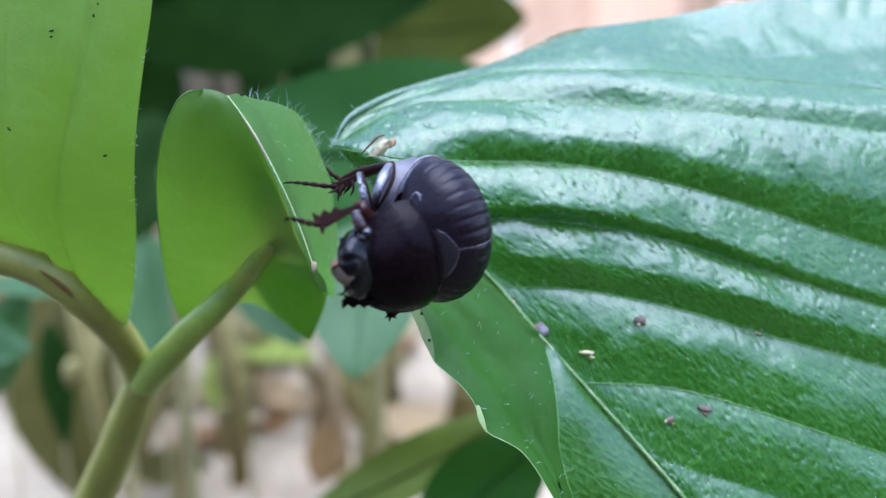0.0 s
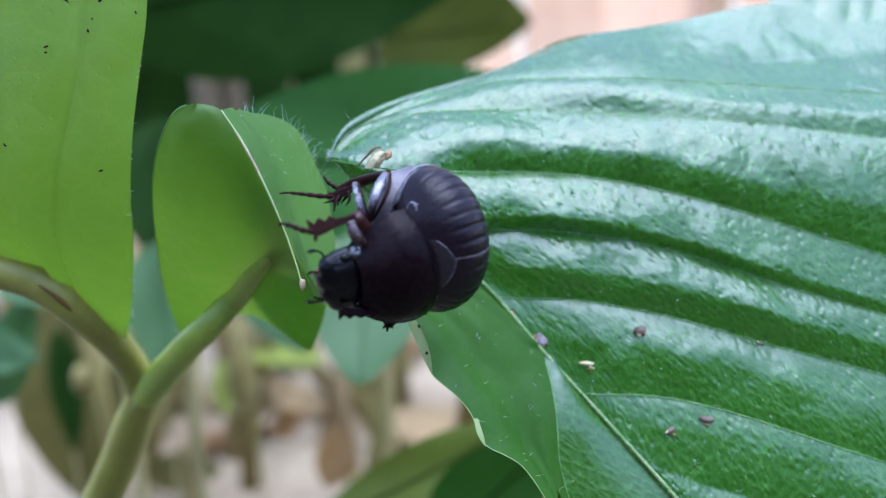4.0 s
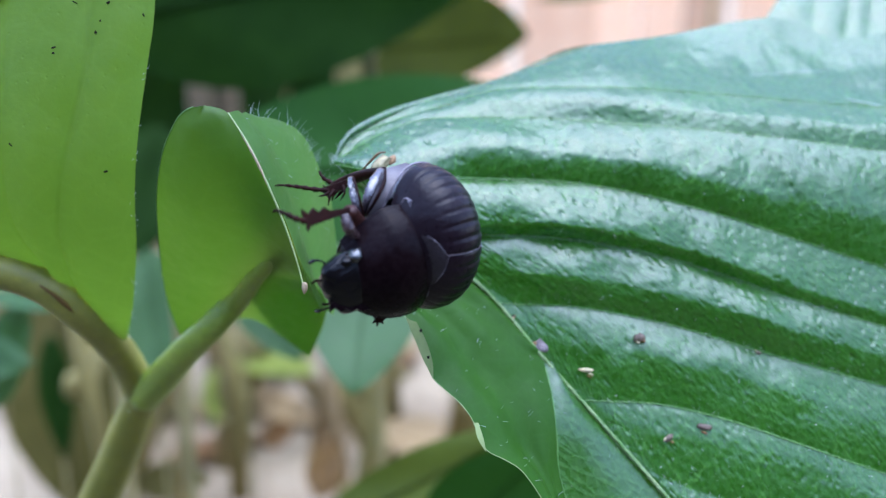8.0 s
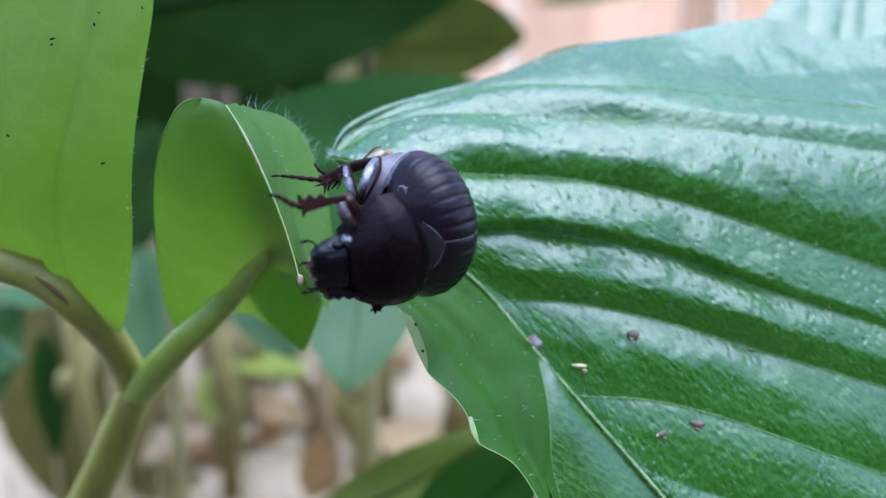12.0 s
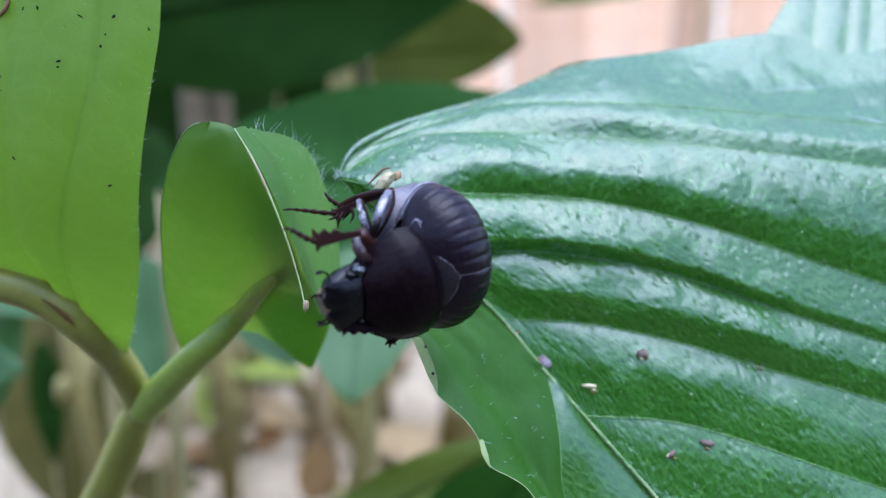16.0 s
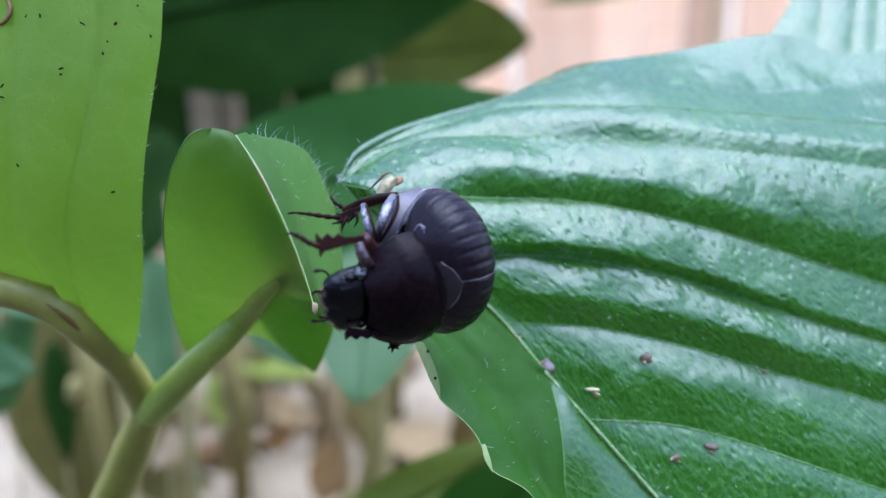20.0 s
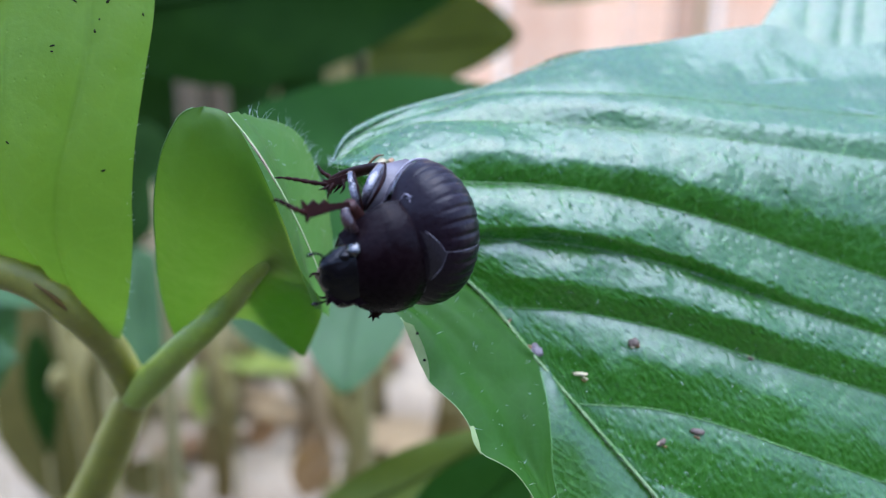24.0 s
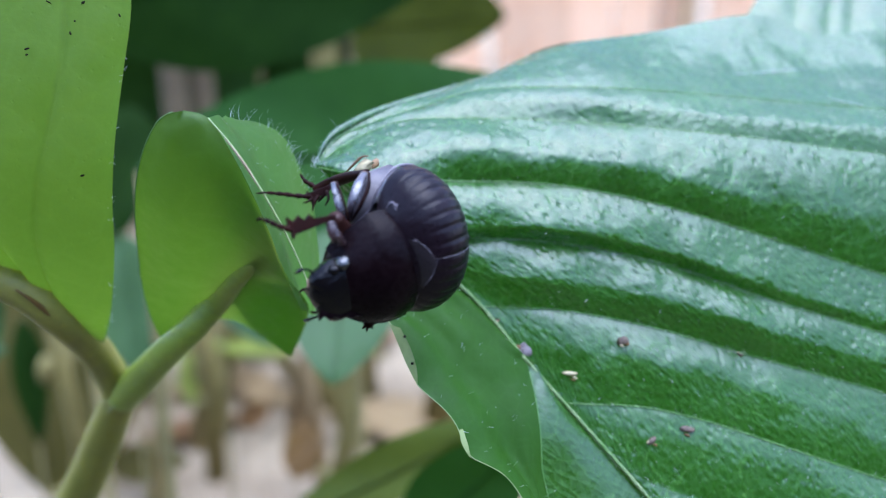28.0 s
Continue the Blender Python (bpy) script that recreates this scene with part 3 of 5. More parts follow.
plain_leaf("dry_leaf", (-42, -88, 330), (-40, -66, 334), 13, (0.2, 0.3, -1), M_STREAK, "golden brown dry leaf standing up between the stalks", stalk=soil_under((-42, -88, 330)))
# extra leaves added to darken the gaps, with shade in their colour
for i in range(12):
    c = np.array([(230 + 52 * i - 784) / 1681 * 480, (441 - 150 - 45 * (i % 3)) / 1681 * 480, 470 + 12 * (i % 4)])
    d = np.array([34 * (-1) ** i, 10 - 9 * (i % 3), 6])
    plain_leaf("shade_leaf", tuple(c - d), tuple(c + d), 44, (0.1, -0.5, -1), M_BGLEAF, "dark green leaf filling the gaps, shade put into its colour", group="shade leaves", stalk=soil_under(c - d))
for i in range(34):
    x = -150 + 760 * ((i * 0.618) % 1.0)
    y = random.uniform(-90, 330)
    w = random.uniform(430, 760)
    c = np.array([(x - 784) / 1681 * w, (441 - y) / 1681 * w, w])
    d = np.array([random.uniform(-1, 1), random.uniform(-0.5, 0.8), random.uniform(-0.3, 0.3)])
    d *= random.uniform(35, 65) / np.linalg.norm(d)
    plain_leaf("shade_leaf", tuple(c - d), tuple(c + d), random.uniform(45, 80), (random.uniform(-0.3, 0.3), -0.5, -1), M_BGLEAF, "dark green leaf filling the gaps, shade put into its colour", group="shade leaves", stalk=soil_under(c - d))

BARE = [(690, 810, -300), (605, 660, -50), (450, 545, 110), (275, 365, -110), (-80, 60, 130)]
M_STALKS = [M_STALK, M_GREEN_STALK, M_DRY, M_GREEN_STALK]
for i in range(84):
    w = random.uniform(330, 800) if i < 75 else random.uniform(270, 420)
    side = random.uniform(-80, 900)
    # stalks in these columns of the camera's view are moved to leave soil bare
    for a, b, away in BARE:
        if a < side < b:
            side += away
    u = (side - 784) / 1681 * w
    foot = BASE @ Vector((u / 1000, 0, -w / 1000))
    foot.z = 0
    rise_to = max(0.05, 0.2 - (0.265 + random.uniform(0.0, 0.1)) * w / 1000)
    lean = Vector((random.uniform(-0.3, 0.3) * rise_to, random.uniform(-0.2, 0.2) * rise_to, rise_to))
    th = tagged(new("stalk"), "thin upright stalk rising from the pale soil", "stalk", "stalks")
    th.location = foot
    r = random.uniform(0.0025, 0.006)
    bm = add_tube(bmesh.new(), [(0, 0, -0.003), tuple(lean * 0.5 + Vector((random.uniform(-0.008, 0.008), 0, 0))), tuple(lean)], [r * 1.2, r, r * 0.6], lambda p: p, 7)
    part("shaft", bm, M_STALKS[i % 4], th)
    for q in (0.35, 0.72):
        p = lean * q
        node = add_tube(bmesh.new(), [tuple(p * 0.96), tuple(p), tuple(p * 1.04)], [r * 0.85, r * 1.1, r * 0.8], lambda v: v, 7)
        part("node", node, M_STALKS[i % 4], th)


# the last two are added as stand-ins for pinkish background between the leaves
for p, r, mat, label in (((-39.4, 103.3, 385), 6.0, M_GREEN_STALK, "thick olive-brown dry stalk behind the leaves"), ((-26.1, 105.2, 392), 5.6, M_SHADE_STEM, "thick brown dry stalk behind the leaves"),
                         ((-104.5, 90.7, 400), 5.6, M_SHADE_STEM, "pinkish stand-in for background seen through a gap"), ((-95.1, 92.9, 410), 5.4, M_SHADE_STEM, "pinkish stand-in for background seen through a gap")):
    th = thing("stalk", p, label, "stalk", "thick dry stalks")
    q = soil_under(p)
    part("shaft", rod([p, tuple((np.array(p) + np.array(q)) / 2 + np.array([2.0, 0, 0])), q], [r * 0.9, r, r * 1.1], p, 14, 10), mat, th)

M_LITTER = [M_DRY, M_STALK, M_BROWN, M_DRY]
for i in range(30):
    w = random.uniform(360, 1000)
    u = (random.uniform(-80, 900) - 784) / 1681 * w
    c = soil_under((u, 0, w))
    q = BASE.to_3x3().inverted() @ Vector((0, 0, 1))
    flat = np.array([q.x, q.y, -q.z])
    way = np.array([random.uniform(-1, 1), 0.2 * random.uniform(-1, 1), random.uniform(-1, 1)])
    way -= flat * (way @ flat)
    way *= random.uniform(18, 40) / np.linalg.norm(way)
    c = np.array(c) + flat * 4
    plain_leaf("dry_leaf", tuple(c - way), tuple(c + way), random.uniform(18, 36), tuple(flat), M_LITTER[i % 4], "dry brown fallen leaf lying on the soil", group="fallen leaves", cup=0.2)


def on_sheet(g, nn, p):
    """The place and outward way of a grid nearest to the line from the camera through p."""
    q = np.array([p[0] / p[2], p[1] / p[2]])
    d = ((g[..., :2] / g[..., 2:] - q) ** 2).sum(2)
    i = np.unravel_index(d.argmin(), d.shape)
    return g[i], nn[i]


def blob(bm, c, n, r, to, seed, k=None):
    """A small uneven lump of radius r (mm, three ways) at c, flattened along n and turned by k from lying level."""
    n = Vector(n).normalized()
    a = (Vector((1, 0, 0)) - n * n.x).normalized() if abs(n.x) < 0.95 else n.orthogonal().normalized()
    k = random.Random(seed).uniform(0, 6.28) if k is None else k
    b = n.cross(a)
    a, b = a * math.cos(k) + b * math.sin(k), b * math.cos(k) - a * math.sin(k)
    made = bmesh.ops.create_icosphere(bm, subdivisions=2, radius=1.0)["verts"]
    for v in made:
        w = 1 + 0.35 * noise.noise(v.co * 1.7 + Vector((seed * 3.1, 0, 0)))
        v.co = to(Vector(c) + (a * v.co.x * r[0] + b * v.co.y * r[1] + n * v.co.z * r[2]) * w)
    return bm


def hairs(g, nn, count, origin, length, seed, lean=(0.0, 0.0, 0.0), rows=None, thick=0.016):
    """Fine pale hairs standing out of a sheet, all in one mesh."""
    rnd = random.Random(seed)
    o = loc(origin)
    bm = bmesh.new()
    for _ in range(count):
        i = rnd.randrange(g.shape[0]) if rows is None else rnd.choice(rows)
        j = rnd.randrange(g.shape[1])
        n = nn[i, j] * rnd.uniform(0.4, 1) + np.array([rnd.uniform(-0.7, 0.7), rnd.uniform(-0.7, 0.7), rnd.uniform(-0.3, 0.3)]) + np.array(lean)
        n /= np.linalg.norm(n)
        h = length * rnd.uniform(0.5, 1.3)
        bend = np.array([rnd.uniform(-0.3, 0.3), rnd.uniform(-0.3, 0.3), 0]) * h
        p = g[i, j]
        add_tube(bm, [p, p + n * h * 0.5, p + n * h + bend], [thick, thick * 0.8, thick * 0.3], lambda q: loc(q) - o, 3, False)
    return bm


# ---- the plant: stem, pale leaf, curled leaf ----
SO = (-35.8, -28.8, 95)
stem = thing("plant_stem", SO, "olive green forked plant stem with fine hairs", "stem")
stem_line = [(-53.3, -51.7, 126.1), (-46.5, -40.6, 120.0), (-37.6, -26.8, 110.0), (-32.0, -17.9, 102.3), (-27.9, -14.4, 97.1)]
part("main_stem", rod(stem_line, [2.65, 2.5, 2.3, 2.1, 1.4], SO, 60, 16), M_STEM, stem)
part("side_branch", rod([(-34.5, -22.0, 106.2), (-32.1, -17.8, 102.5), (-32.4, -12.7, 97.6), (-33.5, -7.7, 89.5), (-37.6, -4.3, 87), (-45.6, -2.2, 84)], [1.5, 1.7, 1.7, 1.75, 1.7, 1.6], SO, 44, 14), M_BRANCH, stem)
part("brown_streak", rod([(-35.7, -4.9, 85.3), (-34.2, -6.4, 86.5), (-32.9, -8.4, 88.1)], [0.08, 0.26, 0.1], SO, 14, 8), M_STREAK, stem)
line = spline(stem_line, 60)
bm = bmesh.new()
rnd = random.Random(4)
for _ in range(260):
    i = rnd.randrange(2, 56)
    way = np.array([rnd.uniform(-1, 1), rnd.uniform(-1, 1), rnd.uniform(-1, 0.4)])
    way /= np.linalg.norm(way)
    p = line[i] + way * 1.2
    add_tube(bm, [p, p + way * rnd.uniform(0.6, 1.3)], [0.02, 0.008], lambda q: loc(q) - loc(SO), 3, False)
part("hairs", bm, M_HAIR, stem)
bm = bmesh.new()
for k, p in enumerate([(-32.3, -12.1, 94.9), (-31.9, -17.3, 99.8)]):
    blob(bm, p, (0, 0, -1), (0.3, 0.25, 0.2), lambda q: loc(q) - loc(SO), k)
part("specks", bm, M_SPECK, stem)

PO = (-29.1, -13.9, 90)
pale = thing("pale_leaf", PO, "pale green translucent leaf with black specks", "leaf")
rows = [
    [(-48.3, 23.8, 80), (-47.3, 9.1, 80), (-46.6, 2, 83), (-43.2, -1.1, 86), (-41, -2.1, 88), (-38.3, -3.8, 89), (-34.7, -7.9, 92), (-33.8, -16, 104)],
    [(-35.7, 23.4, 78.5), (-35.9, 13.6, 78.5), (-36.6, 6.7, 79.5), (-36.7, 0, 83), (-34.6, -6.3, 91.5), (-33.6, -16, 104)],
    [(-28.4, 23.2, 78), (-28.7, 14.9, 78), (-30.1, 8.9, 78.5), (-31.8, 3.4, 80), (-33.2, -1.9, 84), (-33.4, -9.3, 93), (-33.5, -16, 104)],
    [(-23.4, 23.5, 79), (-23.5, 17.9, 79), (-24.3, 13.3, 79.5), (-25.2, 7.7, 80), (-25.8, 2.9, 81), (-26.3, -1.4, 83), (-28.2, -6.8, 88), (-31.7, -11.8, 96.6), (-33.4, -16, 104)],
]
pg, fr = across(rows, 110, 18)
pn = normals(pg)
pg = pg + pn * (0.75 * np.abs(np.sin(np.pi * fr)) ** 0.7)[:, None, None] + pn * (0.12 * grain(pg, 5) + 0.03 * grain(pg, 1.2, 3))[..., None]
pn = normals(pg)
blade = part("blade", grid_bm(pg, PO), M_LEFT, pale)
stalk_line = spline([(-48, -1.2, 85), (-40.5, -3.2, 88), (-35, -7.2, 91), (-31.6, -12, 93.5), (-30.6, -16, 95)], 60)
off = np.sqrt(((pg[:, :, None, :2] - stalk_line[None, None, :, :2]) ** 2).sum(3).min(2))
per_point(blade, "ripe", np.clip(1.1 - off / 2.6, 0, 1) ** 1.5)
part("vein", rod([tuple(v) for v in pg[36][::12]], [0.012, 0.01], PO, 40, 6), M_LEFT, pale)
SPECKS = [(-34.9, 19.6, 79), (-33.7, 19.7, 79), (-25.6, 20.2, 79), (-30, 18.8, 79), (-31.7, 14.9, 79), (-32, 14.6, 79), (-28, 17.3, 79), (-35.4, 6.8, 79), (-27.5, 4.7, 79), (-36.7, 13.7, 79), (-36.8, 12.6, 79), (-24.4, 17.9, 79), (-28.5, 16.3, 79), (-27.2, 18.9, 79)]
for k, p in enumerate(SPECKS):
    c, n = on_sheet(pg, pn, p)
    bm = blob(bmesh.new(), c + n * 0.02, n, (random.uniform(0.06, 0.3), random.uniform(0.05, 0.12), 0.05), lambda q: loc(q) - loc(PO), k + 7)
    part("speck", bm, M_SPECK, pale)
part("hairs", hairs(pg, pn, 40, PO, 0.45, 8, (0.4, 0.2, 0), rows=[-1, -1, -2]), M_HAIR, pale)

part("brown_scar", rod([(-30.1, 18, 78), (-29.8, 18.3, 78), (-29.5, 18.2, 78), (-29.3, 18.7, 78)], [0.03, 0.07, 0.05, 0.03], PO, 14, 6), M_BROWN, pale, "small brown scar")
part("dark_scar", rod([(-32.2, 14.2, 78), (-31.8, 14.5, 78), (-31.4, 14.7, 78), (-30.9, 14.6, 78)], [0.03, 0.08, 0.1, 0.04], PO, 14, 6), M_SPECK, pale, "small black scar")
part("torn_edge", rod([(-36.8, 18.5, 78.3), (-36.1, 18.9, 78.2), (-35.7, 19.8, 78.2), (-36.1, 20.8, 78.3)], [0.12, 0.2, 0.2, 0.12], PO, 20, 8), M_BROWN, pale, "brown torn edge of the leaf")
CO = (-12, -0.4, 78)
curl = thing("curled_leaf", CO, "bright green curled leaf seen from beneath", "leaf")
rows = [
    [(-18.1, 9.3, 73), (-19.2, 9.1, 73.3), (-20.3, 8.3, 74), (-22, 5.7, 76), (-23.6, 2, 80), (-25.8, -4.2, 89), (-26.4, -8.9, 95), (-25.3, -11.1, 97), (-22.3, -9.2, 97.6), (-19.2, -8.3, 98), (-15.8, -10.4, 97.6), (-13.4, -12.5, 97)],
    [(-18, 9.3, 73), (-18.9, 6.9, 73.5), (-19.8, 1.9, 77.2), (-20.4, -4, 85), (-17.9, -8.2, 93), (-13.3, -12.5, 97)],
    [(-18, 9.4, 73.4), (-16.9, 8.3, 73), (-15.9, 4.5, 74.3), (-15.5, 0, 79), (-14.9, -6.2, 88), (-13.2, -12.5, 97)],
    [(-18, 9.4, 73.5), (-16.1, 8.8, 73.4), (-14.4, 6.2, 73.6), (-13, 3.1, 74.2), (-11.9, 0, 76), (-11.3, -3.3, 80), (-10.3, -7, 88), (-13, -12.5, 97)],
]
cg, fr = across(rows, 90, 16)
cg = cg + normals(cg) * (0.15 * grain(cg, 7) + 0.02 * grain(cg, 1.1, 2))[..., None]
cn = normals(cg)
blade = part("blade", grid_bm(cg, CO), M_CURL, curl)
stalk_line = spline([(-22, -9.6, 90), (-17.3, -5.1, 86.6), (-14.4, -2.9, 82.2), (-12.2, -1.0, 77)], 50)
off = np.sqrt(((cg[:, :, None, :2] - stalk_line[None, None, :, :2]) ** 2).sum(3).min(2))
per_point(blade, "ripe", 0.9 * np.exp(-(off / 1.7) ** 2))
# copy pushed back along the camera's rays, added to dim the light through
part("darkening_layer", grid_bm(cg[24:-1, 46:] * 1.02, CO), M_UNDER, curl, "unseen copy of the blade added behind to darken it")
edge_line = [(-18.7, 9.25, 73), (-19.3, 9.05, 73.25), (-20.3, 8.3, 73.9), (-22, 5.7, 75.9), (-23.6, 1.9, 79.9), (-25.8, -4.2, 88.9)]
part("margin", rod(edge_line, [0.04, 0.04], CO, 40, 6), M_VEIN, curl)
rows = [
    [(-16.3, 8.9, 73.7), (-14.5, 6.2, 73.9), (-13, 3.1, 74.5), (-12, 0, 76.3), (-11.4, -3.3, 80.2), (-10.7, -6.9, 86)],
    [(-15.6, 9.2, 76), (-13.4, 6.9, 77.2), (-12.1, 3.3, 78.4), (-11.4, 0, 80.4), (-10.9, -3.9, 83.5), (-10.4, -7.3, 88)],
    [(-15.7, 9.3, 78), (-13, 9.1, 80.5), (-11.4, 7.9, 82.3), (-10.4, 5.3, 83.8), (-9.5, 2.1, 85.8), (-9.2, -3.1, 87), (-9.9, -8, 90)],
]
ig, fr = across(rows, 60, 14)
ig = ig + normals(ig) * (0.3 * np.sin(np.pi * fr)[:, None] ** 2 + 0.1 * grain(ig, 3))[..., None]
inn = normals(ig)
part("inner_fold", grid_bm(ig, CO), M_CURL_R, curl)
part("hairs", hairs(ig[:, :30], inn[:, :30], 55, CO, 1.1, 3, (0.2, 1.0, 0), rows=[-1, -1, -2, -3], thick=0.011), M_HAIR, curl)
part("short_hairs", hairs(ig, inn, 26, CO, 0.4, 5, thick=0.011), M_HAIR, curl)
# the petiole runs up to the curled leaf and into its underside
along_blade = [tuple(c + n * k) for (c, n), k in zip((on_sheet(cg, cn, p) for p in ((-18.6, -6.3, 88), (-16.2, -4.2, 84), (-14.3, -2.7, 81), (-13, -1.7, 78.5))), (0.0, -0.3, -0.74, -0.9))]
part("petiole", rod([(-31.4, -17.2, 101.5), (-27.9, -14.4, 97.1), (-24.3, -11.3, 92.6), (-21.6, -9.1, 90.6)] + along_blade, [1.85, 1.68, 1.52, 1.38, 1.22, 1.05, 0.85, 0.5], SO, 70, 16), M_PETIOLE, stem)
PIVOT = (-16, 8.8, 72.9)
rib = part("midrib", rod([PIVOT, (-14.3, 6.2, 72.9), (-12.8, 3.1, 73.2), (-11.6, 0, 74), (-10.7, -2.8, 74.5), (-10.2, -4.6, 74.5)], [0.05, 0.075, 0.09, 0.085, 0.075, 0.06], PIVOT, 40, 8), M_VEIN_W, curl)
part("brown_stretch", rod([tuple(np.array(p) + np.array((0, 0, -0.03))) for p in ((-15.0, 7.2, 72.9), (-14.3, 6.1, 72.9), (-13.5, 4.6, 73), (-12.9, 3.2, 73.15))], [0.03, 0.1, 0.11, 0.03], PIVOT, 24, 8), M_TIP, rib, "tan dried stretch of the midrib")
part("tip", blob(bmesh.new(), (-10.1, -4.6, 74.3), (0, 0, -1), (0.5, 0.24, 0.22), lambda q: loc(q) - loc(PIVOT), 3), M_TIP, rib, "pinkish withered tip")

# ---- the broad leaf that carries the beetle ----
BO = (30.8, -12.9, 84)
broad = thing("broad_leaf", BO, "glossy deep green ribbed leaf with pale hairs", "leaf")
VEINS = [
    [(-9, 6.2, 84), (-7.4, 8.9, 86), (-4.4, 10.6, 88.5), (-0.2, 12.4, 91), (5.3, 14.6, 93.5), (9.9, 17.1, 95), (14.6, 18.8, 96), (23, 20.2, 97.5), (32.7, 22.3, 99), (37.1, 22.2, 99.5), (41, 20.3, 99), (46.6, 21, 100), (61, 22.7, 103)],
    [(-8.9, 6.1, 83.4), (-7.3, 8.4, 85), (-4.3, 10, 87), (-0.2, 11.5, 88.5), (6.2, 13.3, 89.2), (16.7, 13.4, 88.9), (27.6, 12.9, 90), (42.5, 11.9, 91.2), (54.5, 11.5, 92)],
    [(-8.9, 5.9, 83), (-6.7, 7.7, 84.4), (-4.3, 9, 85.6), (-0.2, 10.2, 86.5), (11.2, 10.2, 87), (26.7, 9, 87), (41, 7.4, 88), (52.1, 6.3, 88)],
    [(-8.7, 5.6, 82), (-5.5, 4.9, 80.5), (-1.2, 4.5, 82), (3.3, 4.5, 83.6), (10.9, 4.3, 84.5), (18.5, 3.1, 85), (26.2, 1.1, 85.5), (34.1, -1.4, 86), (40.3, -3.3, 86.5), (51.5, -6.7, 87)],
    [(-4.1, 1.3, 82.8), (-0.2, 0, 83.2), (4.3, -0.4, 83.6), (10.8, -0.7, 84), (18.4, -2, 84.5), (24.6, -3.7, 85), (31.2, -6, 85.2), (39.9, -8.6, 85.5), (51, -12, 86)],
    [(5, -6.4, 83.6), (7.3, -6.6, 84), (12.8, -6.9, 84), (20.8, -8.5, 84.2), (28.5, -10.8, 84.5), (39.6, -13.9, 85), (50.4, -17.1, 85)],
    [(12.5, -14.9, 83), (14.9, -15, 83), (19.6, -15.3, 83), (25.5, -16.7, 83), (32.9, -19.2, 83), (38.9, -21.3, 83.5), (49.8, -24.9, 84)],
    [(17.3, -20.3, 82), (20.8, -22, 82), (25.2, -23.4, 82), (32.5, -25.6, 82), (39.8, -27.8, 82), (48.6, -30.7, 82)],
    [(20.7, -24.2, 81.6), (23.4, -27.9, 81), (29.7, -30.8, 81), (48, -36.1, 81)],
]
NV = 36
g, fr = across(VEINS, 520, NV)
nn = normals(g)
gap = np.linalg.norm(g[NV::NV] - g[:-NV:NV], axis=2)
tall = np.array([0.5, 1.0, 1.25, 1.45, 1.35, 1.2, 1.15, 1.1])
steep = np.array([-0.06, 0.05, 0.19, 0.23, 0.165, 0.09, 0.06, 0.06])
crest = np.array([0.4, 0.6, 0.64, 0.8, 0.56, 0.44, 0.38, 0.38])
arch = np.array([1.5, 1.5, 1.5, 1.5, 1.5, 1.6, 1.7, 1.7])
bulge = np.zeros(g.shape[:2])
tip_roll = 0.75 * np.exp(-(np.linspace(0, 1, g.shape[1]) / 0.3) ** 2)
rise = np.zeros(len(g))
for k in range(len(g)):
    i = min(int(fr[k]), 7)
    t = fr[k] - i
    up, down = t / crest[i], (1 - t) / (1 - crest[i])
    rise[k] = 1 - (1 - min(up, down)) ** arch[i]
    bulge[k] = np.minimum(tall[i], gap[i] * (steep[i] + tip_roll * (i == 0))) * rise[k] * (1 - 0.6 * (i == 3) * np.clip((np.linspace(0, 1, g.shape[1]) - 0.4) / 0.4, 0, 1))
pucker = rise[:, None] * np.clip(gap[np.minimum(fr.astype(int), 7)] / 4.0, 0, 1)
along = np.linspace(0, 1, g.shape[1])[None, :]
bulge *= np.where((fr < 1)[:, None], np.clip(along / 0.03, 0, 1), 1) * np.where(((fr >= 1) & (fr < 3))[:, None], np.clip((along - 0.06) / 0.2, 0, 1), np.where((fr < 1)[:, None], 1, np.clip(along / 0.13, 0, 1)))
bulge *= 1 + 0.55 * grain(g * np.array([1.0, 0.6, 1.0]), 7.0, 3) + 0.3 * grain(g, 3.3, 7)
g = g + nn * bulge[..., None]
relief = 0.07 * grain(g, 2.1) + 0.05 * grain(g, 1.3, 11) + 0.045 * grain(g, 0.8, 5) + 0.022 * grain(g, 0.4, 9)
relief *= np.where(fr > 5, 0.65, 1.0)[:, None]
g = g + nn * (relief * (0.25 + 0.75 * pucker))[..., None]
nn = normals(g)
# small pits in the skin of the leaf
rnd = np.random.RandomState(12)
for _ in range(2600):
    i, j = rnd.randint(5, g.shape[0] - 5), rnd.randint(5, g.shape[1] - 5)
    near = g[i - 4:i + 5, j - 4:j + 5]
    far = ((near - g[i, j]) ** 2).sum(2)
    size = rnd.uniform(0.09, 0.2)
    g[i - 4:i + 5, j - 4:j + 5] -= nn[i, j] * (rnd.choice([0.14, 0.1, -0.08]) * (0.4 if i < 2 * NV else 1.0 if i < 5 * NV else 0.7) * np.exp(-far / size**2))[..., None]
nn = normals(g)
per_point(part("blade", grid_bm(g, BO), M_BLADE, broad), "flow", flow_of(g))
for k, v in enumerate(VEINS[1:7]):
    part("vein", rod([(p[0], p[1] + 0.02, p[2] + (0.02 if k < 2 else -0.06)) for p in v], [0.05, 0.065, 0.04], BO, 90, 6), M_VEIN, broad)
rib_line = [(-8.8, 5.8, 82.9), (-4.1, 1.1, 82.6), (3.3, -4.5, 83.3), (6.7, -8.1, 83.3), (8.9, -10.8, 82.7), (13.5, -16, 82.5), (18.3, -21.4, 81.7), (23.4, -27.4, 81)]
